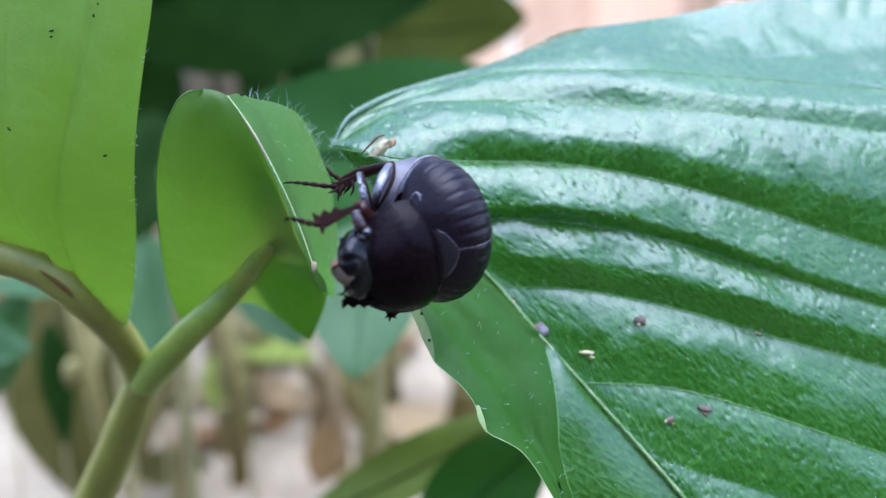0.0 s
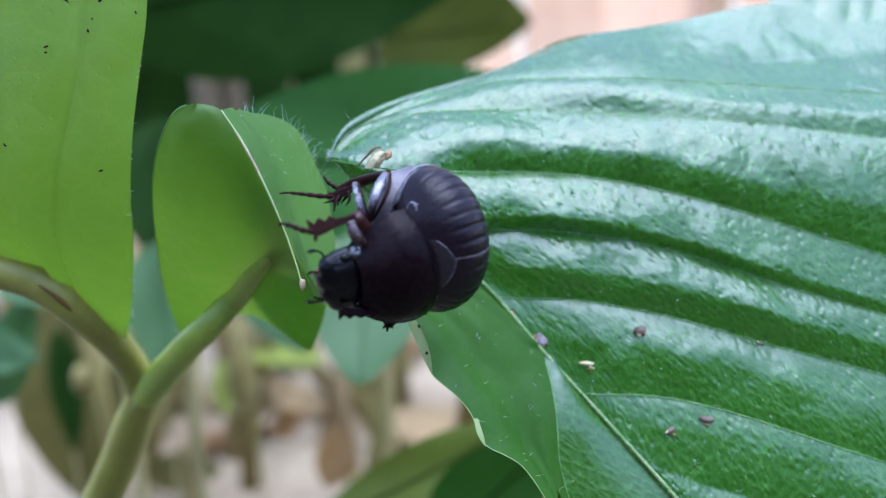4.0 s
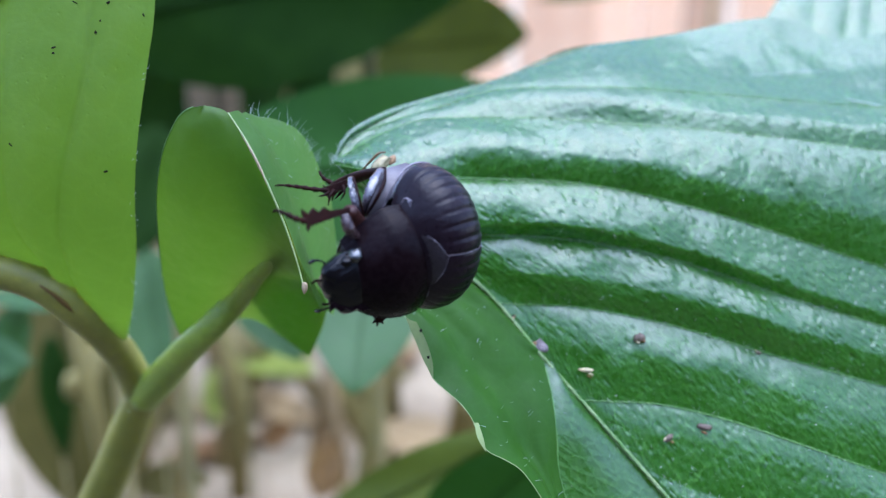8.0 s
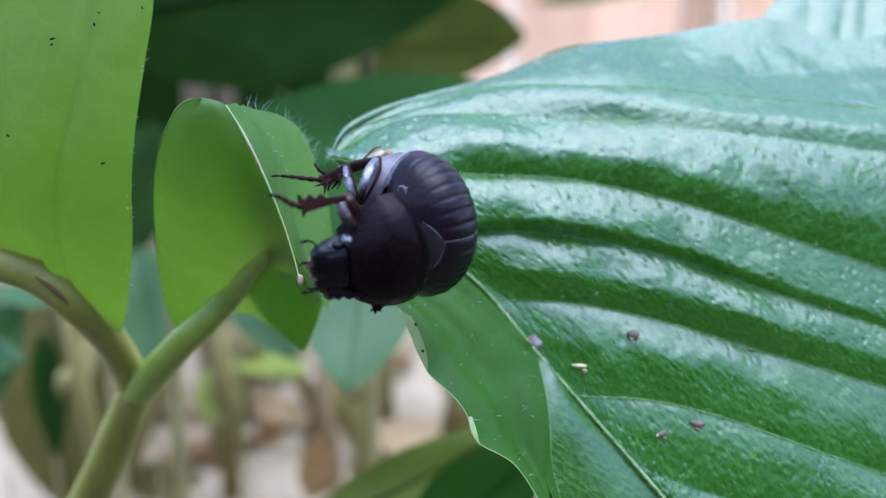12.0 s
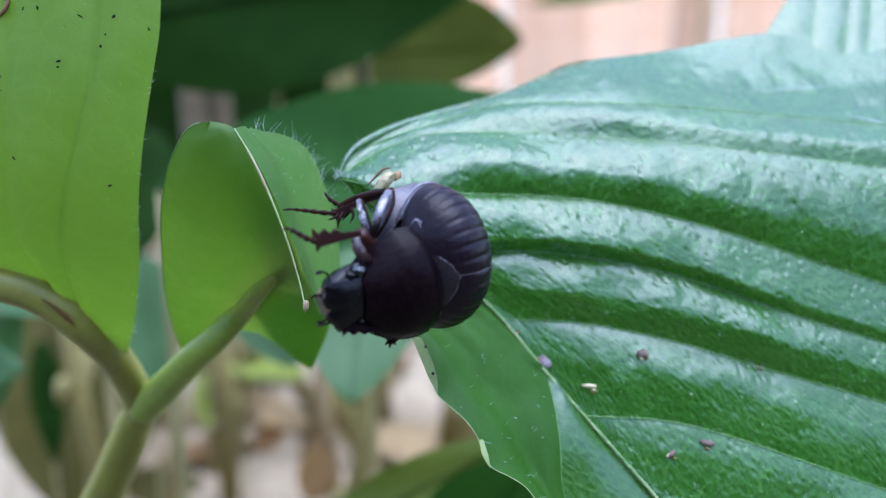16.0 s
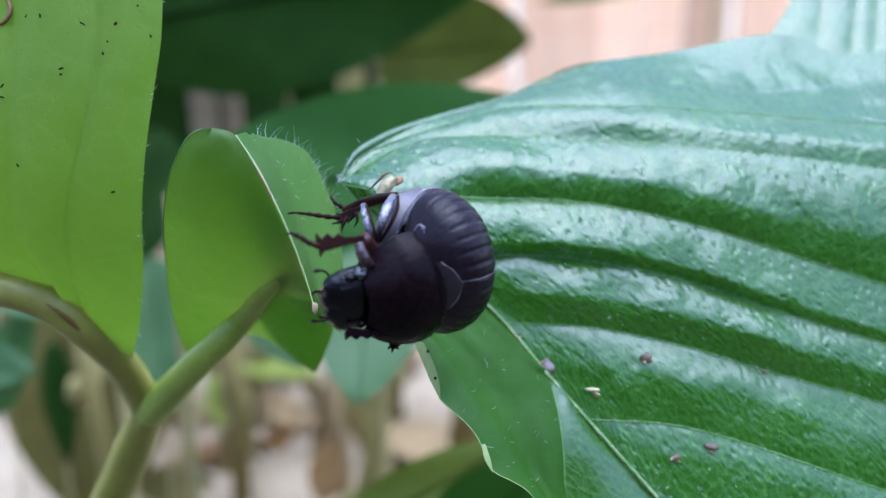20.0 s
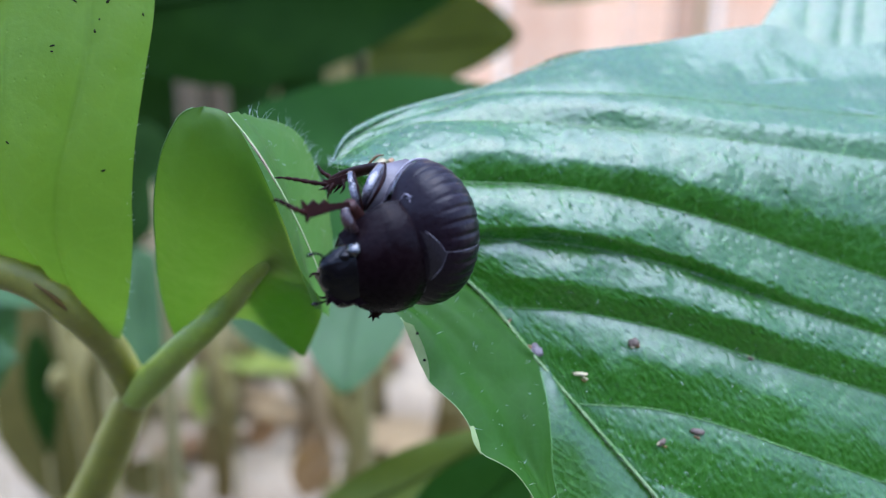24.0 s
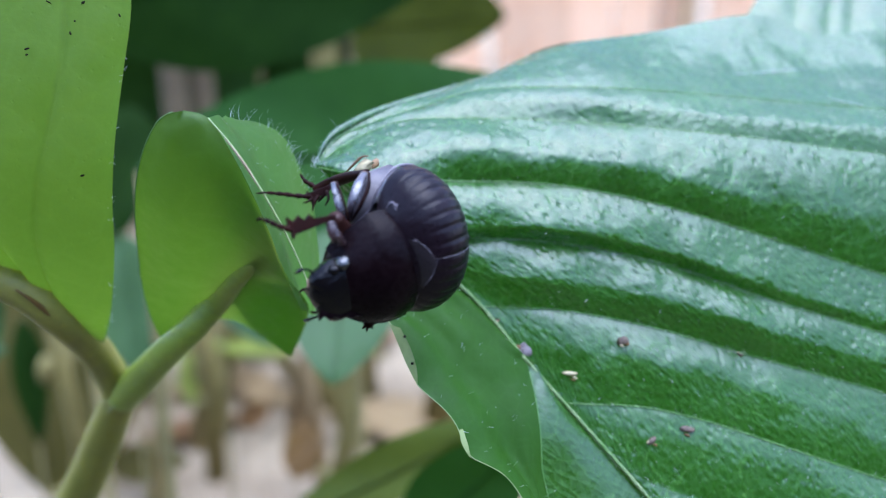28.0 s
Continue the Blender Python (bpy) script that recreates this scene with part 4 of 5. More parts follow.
part("midrib", rod(rib_line, [0.1, 0.17, 0.18, 0.18, 0.17, 0.17, 0.18, 0.19], BO, 80, 8), M_MIDRIB, broad)
rows = [
    [(-4.1, 1.1, 83), (3.3, -4.6, 83.6), (6.8, -8.2, 83.6), (8.9, -10.9, 83), (13.6, -16.1, 82.8), (18.3, -21.6, 82), (23.5, -27.5, 81.3)],
    [(-2.9, -2.9, 82), (3.2, -6.6, 82.2), (7.1, -10.2, 82), (9.2, -11.6, 82.5), (10, -16.2, 80.4), (10.3, -20.8, 79.8), (12.2, -27, 79.8)],
    [(-4, -4.8, 81), (0.8, -8.1, 80.5), (3.6, -11.9, 80), (6.2, -15.1, 79.5), (7.3, -18.3, 79), (8.9, -21, 78.5), (11.5, -26.6, 78.5)],
    [(-4.5, -5.7, 80), (-2.1, -7.9, 79), (-1.1, -10.2, 78), (-0.3, -12.3, 77.5), (1.6, -13.9, 77), (3, -15.7, 76.5), (3.9, -17.7, 76), (7.1, -19.8, 76), (10.7, -25.7, 76)],
]
fg, fr = across(rows, 90, 14)
fn = normals(fg)
fg = fg + fn * (0.3 * np.sin(np.pi * fr) ** 2)[:, None, None] + fn * (0.05 * grain(fg, 2.5) + 0.03 * grain(fg, 0.8, 4))[..., None]
fn = normals(fg)
folded = grid_bm(fg[14:], BO)
folded.from_mesh(bm_mesh("fold_foot", grid_bm(fg[:15, :44], BO), M_FLAP))
part("folded_half", folded, M_FLAP, broad)
per_point(part("fold_panel", grid_bm(fg[:15, 43:], BO), M_PANEL, broad, "glossier strip between the fold and the midrib"), "flow", flow_of(fg[:15, 43:]))
part("fold_vein", rod([tuple(v) for v in fg[14][44:90:6]], [0.045, 0.055, 0.045], BO, 40, 6), M_VEIN, broad)
part("fold_margin", rod([tuple(v + np.array([0, 0, -0.05])) for v in fg[-1][8:90:5]], [0.035, 0.03], BO, 60, 6), M_VEIN_W, broad)
rows = [[(-2.6, -7.4, 78.5), (-1.8, -9.2, 78), (-1.2, -10.6, 77.6), (-0.3, -12.3, 77.2)], [(-1.7, -7.7, 78.2), (-0.9, -9.2, 77.6), (-0.4, -10.8, 77.3), (-0.3, -12.3, 77.2)]]
sg, _ = across(rows, 20, 6)
part("turned_edge", grid_bm(sg, BO), M_PALE_EDGE, broad, "pale yellowish turned-up leaf edge")
sn = normals(sg)
for k, p in enumerate([(-1.2, -8.3, 77), (-0.7, -10.4, 77)]):
    c, n = on_sheet(sg, sn, p)
    part("speck", blob(bmesh.new(), c, n, (0.14, 0.12, 0.1), lambda q: loc(q) - loc(BO), k), M_SPECK, broad)
rows = [[(3.3, -15.6, 76.2), (3.7, -16.8, 75.9), (3.9, -17.8, 75.8)], [(3, -15.6, 76), (3.2, -16.7, 75.7), (3.9, -17.9, 75.8)]]
sg, _ = across(rows, 12, 4)
part("tooth", grid_bm(sg, BO), M_PALE_EDGE, broad, "pale pointed tooth of the leaf edge")
rows = [[(-5.8, 4.7, 79.8), (-5.3, 5.6, 79.5), (-4.6, 6.3, 79.5)], [(-5, 4.7, 79.3), (-4.7, 5.3, 79.1), (-4.1, 6, 79.2)], [(-4.5, 4.8, 79.8), (-4.1, 5.3, 79.5), (-3.8, 5.9, 79.5)]]
wg, _ = across(rows, 16, 8)
wg = wg + normals(wg) * (0.12 * grain(wg, 0.5, 2))[..., None]
part("withered_bit", grid_bm(wg, BO), M_CREAM, broad, "cream withered bit at the leaf tip")
part("brown_edge", rod([(-6.3, 5.0, 79.9), (-5.6, 5.65, 79.45), (-4.9, 6.3, 79.35), (-4.3, 6.4, 79.3)], [0.05, 0.1, 0.12, 0.06], BO, 24, 8), M_BROWN, broad, "brown chewed edge")
part("tan_edge", blob(bmesh.new(), (-3.85, 5.75, 79.6), (0.2, 0.2, -1), (0.34, 0.5, 0.14), lambda q: loc(q) - loc(BO), 5), M_CHEWED, broad, "tan dried patch beside the withered bit")
roll = part("rolled_edge", rod([(-9, 6.2, 83.5), (-8.4, 7.7, 84.2), (-7.3, 9, 85.2), (-4.4, 10.8, 87.8), (-0.2, 12.5, 90.4), (5.3, 14.5, 93), (10.5, 16.8, 94.8)], [0.12, 0.38, 0.46, 0.46, 0.4, 0.28, 0.08], BO, 90, 12), M_BLADE, broad, "glossy rolled edge of the leaf tip")
per_point(roll, "flow", [tuple(v.co * 1000) for v in roll.data.vertices])
part("hairs", hairs(g, nn, 1400, BO, 0.42, 1, thick=0.011), M_HAIR, broad)
part("tip_hairs", hairs(g[:, :186], nn[:, :186], 80, BO, 0.8, 2, (-0.1, 0.8, 0), rows=[0, 0, 1, 2, 8, 24, 37], thick=0.010), M_HAIR, broad)
scar = [on_sheet(g, nn, p) for p in ((30.3, 15.1, 92), (32.9, 15.4, 92), (35.4, 15.5, 92), (37.7, 15.8, 92))]
part("pale_scar", rod([tuple(c + n * 0.03) for c, n in scar], [0.03, 0.07, 0.06, 0.02], BO, 20, 6), M_HAIR, broad, "thin white scar across the leaf")
scar = [on_sheet(g, nn, p) for p in ((39.2, 12.9, 92), (40.6, 12.5, 92), (42.9, 12.2, 92))]
part("pale_scar", rod([tuple(c + n * 0.03) for c, n in scar], [0.03, 0.08, 0.05], BO, 20, 6), M_HAIR, broad, "thin white scar across the leaf")
part("brown_margin", rod([tuple(v + np.array([0, 0.05, 0])) for v in g[0][int(0.335 * g.shape[1]):int(0.40 * g.shape[1]):6]], [0.03, 0.09, 0.07, 0.03], BO, 20, 6), M_BROWN, broad, "thin brown dried stretch of the leaf edge")
part("vein_hairs", hairs(g, nn, 420, BO, 0.42, 31, (0, 0.3, 0), rows=[NV * k + d for k in range(2, 8) for d in (-1, 0, 1)], thick=0.013), M_HAIR, broad)
part("midrib_hairs", hairs(g[:, :3], nn[:, :3], 170, BO, 0.5, 21, (-0.2, 0.2, 0), thick=0.012), M_HAIR, broad)
part("fold_hairs", hairs(fg, fn, 90, BO, 0.45, 6), M_HAIR, broad)

# a second leaf of the plant behind the top edge
UO = (49.9, 24.5, 108)
upper = thing("broad_leaf", UO, "pale bluish ribbed leaf behind the top edge", "leaf")
rows = [
    [(36.7, 23.6, 108.5), (38.9, 26.6, 110.2), (40.8, 29.3, 111.7), (43.9, 35.7, 115.1), (47.6, 45.8, 120.2)],
    [(41.8, 21.1, 107), (43.1, 25.5, 109.5), (44.7, 30.9, 112.5), (49.1, 45.8, 120.2)],
    [(45.5, 20.9, 106.9), (47.4, 26.2, 110), (48.7, 30.9, 112.5), (52.6, 45.8, 120.2)],
    [(48.4, 21.1, 107), (50, 26.2, 110), (51.4, 30.9, 112.5), (55.5, 45.8, 120.2)],
    [(54.5, 21.1, 107), (56.3, 26.2, 110), (57.8, 30.9, 112.5), (61.9, 45.8, 120.2)],
    [(63.4, 21.1, 107), (65.5, 26.2, 110), (67.2, 30.9, 112.5), (71.9, 45.8, 120.2)],
]
ug, fr = across(rows, 40, 14)
un = normals(ug)
ug = ug + un * (0.28 * np.abs(np.sin(np.pi * fr)) ** 0.8)[:, None, None] + un * (0.1 * grain(ug, 1.5))[..., None]
per_point(part("blade", grid_bm(ug, UO), M_BLADE, upper), "flow", flow_of(ug))
for k in (1, 2, 3, 4):
    part("vein", rod([tuple(v) for v in ug[14 * k][::8]], [0.12, 0.1], UO, 20, 6), M_BLADE, upper)


def crumb(p, sizes, mat, label, seed, k=None):
    c, n = on_sheet(g, nn, p)
    th = new("crumb")
    th.location = loc(c)
    tagged(th, label, "crumb", "crumbs on the leaf")
    part("grain", blob(bmesh.new(), c + n * sizes[2] * 0.6, n, sizes, lambda q: loc(q) - loc(c), seed, k), mat, th)
    for k in range(2):
        off = np.array([random.uniform(-1, 1), random.uniform(-1, 1), 0]) * sizes[0] * 0.8
        part("flake", blob(bmesh.new(), c + off + n * sizes[2], n, tuple(0.4 * v for v in sizes), lambda q: loc(q) - loc(c), seed + 20 + k), M_CREAM if k else M_BROWN, th)


crumb((17.8, -9.6, 84), (0.55, 0.42, 0.35), M_CRUMB, "dark brown crumb with a pale glint", 11)
crumb((13.1, -12.4, 84), (0.68, 0.2, 0.2), M_CREAM, "long pale tan crumb on the leaf", 12, 0.05)
crumb((23, -17, 82), (0.72, 0.28, 0.25), M_CRUMB, "long brown crumb on the leaf", 13, 0.1)
crumb((8.9, -10.2, 83), (0.7, 0.68, 0.5), M_PINK, "pinkish fuzzy crumb beside the midrib", 14)
crumb((19.9, -18, 82), (0.5, 0.25, 0.25), M_CRUMB, "small brown crumb on the leaf", 15, -0.6)
crumb((6.4, -7.9, 83), (0.42, 0.25, 0.25), M_SPECK, "small dark crumb on the midrib", 16)
crumb((28.3, -10.9, 84), (0.3, 0.16, 0.15), M_CRUMB, "tiny brown crumb on the leaf", 17)

# ---- the beetle ----
BEETLE = Matrix(((-0.8501, 0.0843, 0.5199, -0.00157), (-0.2741, -0.9137, -0.2999, -0.00170), (0.4498, -0.3975, 0.7998, -0.06950), (0, 0, 0, 1)))
beetle = new("beetle")
beetle.empty_display_size = 0.002
tagged(beetle, "stout glossy black-brown beetle clinging to the leaf", "beetle")


def mm(p):
    return Vector((p[0] / 1000, p[1] / 1000, p[2] / 1000))


def half_width(x):
    """Half the width of the wing cases, and of the narrower neck shield in front of them."""
    q = abs(x + 2.0) / (3.51 if x < -2 else 3.41)
    return 5.52 * max(0.0, 1 - q**2.2) ** 0.5


def shield_width(x):
    q = abs(x - 1.3) / (4.66 if x > 1.3 else 4.05)
    return 4.33 * max(0.0, 1 - q**2.12) ** 0.5


def neck_width(x):
    return 3.7 * max(0.0, 1 - (abs(x - 1.2) / 3.8) ** 2.4) ** 0.5


# how the wing cases and the neck shield lie, fitted to the camera's view
WING_LAY = pose(0.00018, -0.00027, -0.00035, 2.3, -11.4, -5.9)
SHIELD_LAY = pose(0.00026, 0.00075, -0.00043, 7.6, -7.0, -5.1)


def shell(x0, x1, p0, p1, nx, npn, grow=1.0, high=0.86, low=0.55, relief=None, drop=0.0, wide=half_width, lay=WING_LAY):
    """Part of the beetle's egg-shaped hull from x0 to x1 and from angle p0 to p1 round from the back line."""
    bm = bmesh.new()
    vs = []
    for i in range(nx + 1):
        x = x0 + (x1 - x0) * (1 - math.cos(math.pi * i / nx)) / 2
        row = []
        w = wide(x) * grow
        for j in range(npn + 1):
            p = p0 + (p1 - p0) * j / npn
            k = w * (1 + (relief(x, p) if relief else 0))
            tall_k = high if math.cos(p) > 0 else low
            row.append(bm.verts.new(lay @ mm((x, k * math.sin(p), k * tall_k * math.cos(p) - drop * max(0, x) ** 2))))
        vs.append(row)
    for a, b in zip(vs[:-1], vs[1:]):
        for j in range(npn):
            bm.faces.new((a[j], a[j + 1], b[j + 1], b[j]))
    bmesh.ops.remove_doubles(bm, verts=bm.verts, dist=2e-6)
    return bm


def stria(x, p):
    """Eight fine furrows along each wing case, fading out towards the shoulder, and a rolled outer edge."""
    q = abs(p)
    furrow = (0.5 + 0.5 * math.cos(q * 32.5)) ** 3
    fade = min(1, max(0.12, (0.2 - x) / 2.4)) * min(1, half_width(x) / 3) * (0.35 if q > 1.45 else 1)
    return -0.02 * furrow * fade + 0.016 * math.exp(-((q - 1.71) / 0.04) ** 2) + 0.0015 * noise.noise(Vector((x * 2.5, p * 9, 4)))


def punct(x, p):
    """Fine dimples of the neck shield, its raised rim, and the near front corner drawn in to fit the camera's view."""
    edge = 0.014 * math.exp(-((x - 0.1) / 0.13) ** 2) + 0.02 * math.exp(-((abs(p) - 1.22) / 0.035) ** 2)
    cut = -0.2 * min(1, max(0, (x - 2.2) / 2.2)) * min(1, max(0, -p - 0.15) / 0.8)
    return cut + 0.0028 * noise.noise(Vector((x * 3, p * 12, 1))) + 0.0012 * noise.noise(Vector((x * 9, p * 30, 2))) + edge


part("abdomen", shell(-5.4, 0.6, -math.pi, math.pi, 30, 48, 0.955, 0.8, 0.62), M_BELLY, beetle)
for s in (1, -1):
    part("wing_case", shell(-5.505, 0.9, 0.008 * s, 1.75 * s, 60, 240, 1.0, 0.869, 0.5, stria), M_ELYTRA, beetle)
part("pronotum", shell(0.0, 5.0, -1.255, 1.255, 60, 120, 1.0, 0.783, 0.45, punct, 0.045, shield_width, SHIELD_LAY), M_CHITIN, beetle)
part("thorax", shell(0.1, 5.0, -math.pi, math.pi, 30, 40, 0.93, 0.76, 0.6, None, 0.045, neck_width, SHIELD_LAY), M_CHITIN, beetle)


def hull(x, p, lift=0.03):
    k = half_width(x) * (1 + lift)
    return tuple(WING_LAY @ mm((x, k * math.sin(p), k * 0.869 * math.cos(p))) * 1000)


def shield(x, p, lift=0.0):
    k = shield_width(x) * (1 + lift)
    return tuple(SHIELD_LAY @ mm((x, k * math.sin(p), k * 0.783 * math.cos(p) - 0.045 * max(0, x) ** 2)) * 1000)


def strip(name, pts, r, mat, label="", n=24, sides=6):
    line = spline(pts, n)
    return part(name, add_tube(bmesh.new(), line, [r * (0.35 + 0.65 * math.sin(math.pi * (i + 0.5) / n)) for i in range(n)], mm, sides), mat, beetle, label)


# pale strips painted as the highlight along the shield's hind edge
strip("margin_glint", [shield(-0.05, p, 0.012) for p in np.linspace(-0.5, 0.5, 8)], 0.07, M_RIM)
strip("hind_margin", [shield(-0.03, p, 0.012) for p in np.linspace(-1.2, 0.7, 14)], 0.05, M_RIM, "lilac-grey neck shield rim, highlight put into its colour", 40)
bm = bmesh.new()
corners = [(0.75, -0.42), (0.2, 0.58), (-0.44, 0.02)]
rows = []
for i in range(9):
    t = i / 8
    a = [corners[0][k] + (corners[2][k] - corners[0][k]) * t for k in (0, 1)]
    b = [corners[1][k] + (corners[2][k] - corners[1][k]) * t for k in (0, 1)]
    rows.append([bm.verts.new(mm(hull(a[0] + (b[0] - a[0]) * q, a[1] + (b[1] - a[1]) * q, 0.006 + 0.012 * math.sin(math.pi * q) * (1 - t)))) for q in np.linspace(0, 1, 11)])
for a, b in zip(rows[:-1], rows[1:]):
    for k in range(10):
        bm.faces.new((a[k], a[k + 1], b[k + 1], b[k]))
bmesh.ops.remove_doubles(bm, verts=bm.verts, dist=2e-6)
part("scutellum", bm, M_FLANK_DARK, beetle, "small greyish triangle between the wing cases")
strip("scutellum_edge", [hull(0.55, -0.38, 0.01), hull(0.1, -0.2, 0.008), hull(-0.44, 0.02, 0.008)], 0.025, M_RIM)
strip("scutellum_edge", [hull(0.1, 0.52, 0.01), hull(-0.2, 0.26, 0.008), hull(-0.44, 0.02, 0.008)], 0.028, M_RIM)
strip("suture", [hull(x, 0.0, 0.001) for x in (-0.4, -1.2, -2.2, -3.2, -4.2)], 0.022, M_RIM)
strip("shoulder_rim", [hull(0.8, -1.34, 0.0), hull(0.6, -1.3, 0.01), hull(0.52, -1.2, 0.01), hull(0.62, -1.06, 0.0)], 0.075, M_RIM)
strip("shoulder_knob", [hull(0.6, -1.2, 0.0), hull(0.45, -1.12, 0.008)], 0.1, M_RIM, n=10)
strip("side_margin", [hull(x, -1.74, 0.01) for x in (0.7, 0.3, -0.3, -1.5, -3, -4.1, -4.9)], 0.1, M_RIM, "pale lilac outer edge of the wing case", 40)

HEAD_AT = (3.75, 0.35, -0.5)
bm = bmesh.new()
rings = []
for i in range(15):
    q = i / 14
    ring = []
    for k in range(96):
        a = 2 * math.pi * k / 96
        front = max(0, math.cos(a))
        rad = 2.3 * (abs(math.cos(a)) ** 3 + abs(math.sin(a)) ** 3) ** (-1 / 3) - 0.25 * max(0, -math.cos(a)) + q**4 * front * (0.3 * abs(math.sin(5.5 * a)) ** 0.5 - 0.17)
        ring.append(bm.verts.new(mm((1.5 + rad * q * math.cos(a) * 1.02, rad * 1.02 * q * math.sin(a), 1.15 * (1 - q * q) ** 0.55 - 0.2 * q * front + 0.12 * math.exp(-((q - 0.55) / 0.1) ** 2) * front))))
    rings.append(ring)
under = [bm.verts.new(v.co * 0.9 + mm((0.1, 0, -0.75))) for v in rings[-1]]
for a, b in zip(rings[:-1] + [rings[-1]], rings[1:] + [under]):
    for k in range(96):
        bm.faces.new((a[k], a[(k + 1) % 96], b[(k + 1) % 96], b[k]))
bm.faces.new(under)
bmesh.ops.remove_doubles(bm, verts=bm.verts, dist=1e-6)
head = part("head", bm, M_HEAD, beetle)
for s in (1, -1):
    part("eye", blob(bmesh.new(), (0.9, 2.05 * s, 0.66), (0, s, 0.7), (0.62, 0.5, 0.36), mm, 1), M_EYE, head)
    feeler = [(3.3, 1.0, -0.4), (4.0, 0.9, -0.2), (4.7, 0.6, 0.0), (5.2, 0.2, 0.3)] if s > 0 else [(2.9, -1.9, -0.4), (3.0, -2.5, -0.2), (3.4, -2.9, -0.2), (4.0, -3.1, -0.1)]
    ant = spline(feeler, 14)
    part("brow", blob(bmesh.new(), (1.65, 1.9 * s, 0.55), (0, s, 0.8), (0.55, 0.4, 0.3), mm, 2), M_HEAD, head)
    part("antenna", add_tube(bmesh.new(), ant, [0.08] * 9 + [0.1, 0.14, 0.15, 0.12, 0.06], mm, 7), M_HEAD, head)
    ant = spline([(3.4, 0.9 * s, -0.75), (3.9, 1.1 * s, -1.0), (4.2, 0.9 * s, -1.2)], 8)
    part("palp", add_tube(bmesh.new(), ant, [0.1, 0.12, 0.1, 0.08, 0.1, 0.1, 0.08, 0.04], mm, 6), M_LEG, head)
part("mouthparts", blob(bmesh.new(), (3.3, -0.2, -0.75), (1, 0, -0.25), (0.85, 1.15, 0.6), mm, 4), M_MOUTH, head, "tan mouthparts under the head")
part("brow_line", add_tube(bmesh.new(), spline([(0.75, -1.75, 0.75), (0.95, -0.8, 1.15), (0.9, 0, 1.22)], 12), [0.045] * 12, mm, 6), M_FLANK_DARK, head)


def limb(name, pts, radii, mat, parent=None, n=16, sides=10, origin=(0, 0, 0), label="", beads=0, flat=None, thin=0.35):
    line = spline(pts, n) - np.array(origin)
    rr = np.interp(np.linspace(0, 1, n), np.linspace(0, 1, len(radii)), radii)
    if beads:
        rr = rr * (0.72 + 0.5 * np.abs(np.sin(np.linspace(0, math.pi * beads, n))))
    bm = add_tube(bmesh.new(), line, rr, mm, sides)
    if flat is not None:
        # pressed flat along one way, like a paddle
        way = Vector(flat).normalized()
        for v in bm.verts:
            q = np.array(v.co) * 1000
            c = Vector(line[((line - q) ** 2).sum(1).argmin()]) / 1000
            v.co -= way * ((v.co - c).dot(way) * (1 - thin))
    ob = part(name, bm, mat, parent or beetle, label)
    if parent is None:
        ob.location = mm(origin)
    return ob


def toothed(name, a, b, wide, thick, teeth, mat, side, origin=(0, 0, 0), parent=None):
    """A flat digging shin from a to b, broader towards b, with teeth along one edge and a spur."""
    a, b = Vector(a) - Vector(origin), Vector(b) - Vector(origin)
    way = b - a
    length = way.length
    way.normalize()
    n = Vector(side)
    n = (n - way * n.dot(way)).normalized()
    up = n.cross(way)
    low = [(0, -0.25 * wide), (0.3, -0.32 * wide), (0.7, -0.5 * wide), (0.92, -0.6 * wide), (1.0, -0.95 * wide), (0.99, -0.3 * wide), (1.04, 0.0)]
    top = []
    for k in range(teeth):
        s = 1.02 - k * 0.24
        h = wide * (0.95 - 0.13 * k)
        top += [(s, h), (s - 0.1, h * 0.45)]
    outline = low + top + [(0.1, 0.22 * wide), (0.0, 0.2 * wide)]
    bm = bmesh.new()
    sheets = []
    for z, k in ((thick / 2, 0.86), (thick * 0.25, 1.0), (-thick * 0.25, 1.0), (-thick / 2, 0.86)):
        sheets.append([bm.verts.new(mm(a + way * (s * length) + up * (h * k) + n * z)) for s, h in outline])
    for p, q in zip(sheets[:-1], sheets[1:]):
        for i in range(len(outline)):
            bm.faces.new((p[i], p[(i + 1) % len(outline)], q[(i + 1) % len(outline)], q[i]))
    for sh in (sheets[0], sheets[-1]):
        f = bm.faces.new(sh)
        bmesh.ops.triangulate(bm, faces=[f])
    ob = part(name, bm, mat, parent or beetle, smooth=False)
    ob.location = mm(origin)
    return ob


VIEW = (25.65, -25.26, 47.41)
FACE = tuple(np.array(VIEW) - np.array((6.62, -6.38, 4.99)))
KNEE = (4.33, -4.00, -0.05)
SKYWARD = tuple(np.array((5.64, -9.64, 3.92)) - np.array((6.62, -6.38, 4.99)))
TILT = tuple(np.array(FACE) / np.linalg.norm(FACE) + 0.55 * np.array(SKYWARD) / np.linalg.norm(SKYWARD))
limb("front_femur", [(1.35, 0.35, -2.46), (2.56, -0.88, -1.88), (3.55, -2.36, -1.04), (4.18, -3.85, -0.39)], [0.7, 1.0, 0.85, 0.5], M_FEMUR_RED, None, 20, 14, flat=FACE, thin=0.6)
limb("front_trochanter", [(4.28, -2.1, 0.46), (4.88, -3.1, 0.64), (4.87, -3.91, 0.26)], [0.3, 0.46, 0.32], M_TROCHANTER, None, 18, 12, flat=TILT, thin=0.6, label="glossy red-brown upper part of the front leg")
shin = toothed("front_tibia", KNEE, (7.62, -4.37, -0.20), 0.85, 0.45, 3, M_LEG, tuple(-v for v in FACE), KNEE)
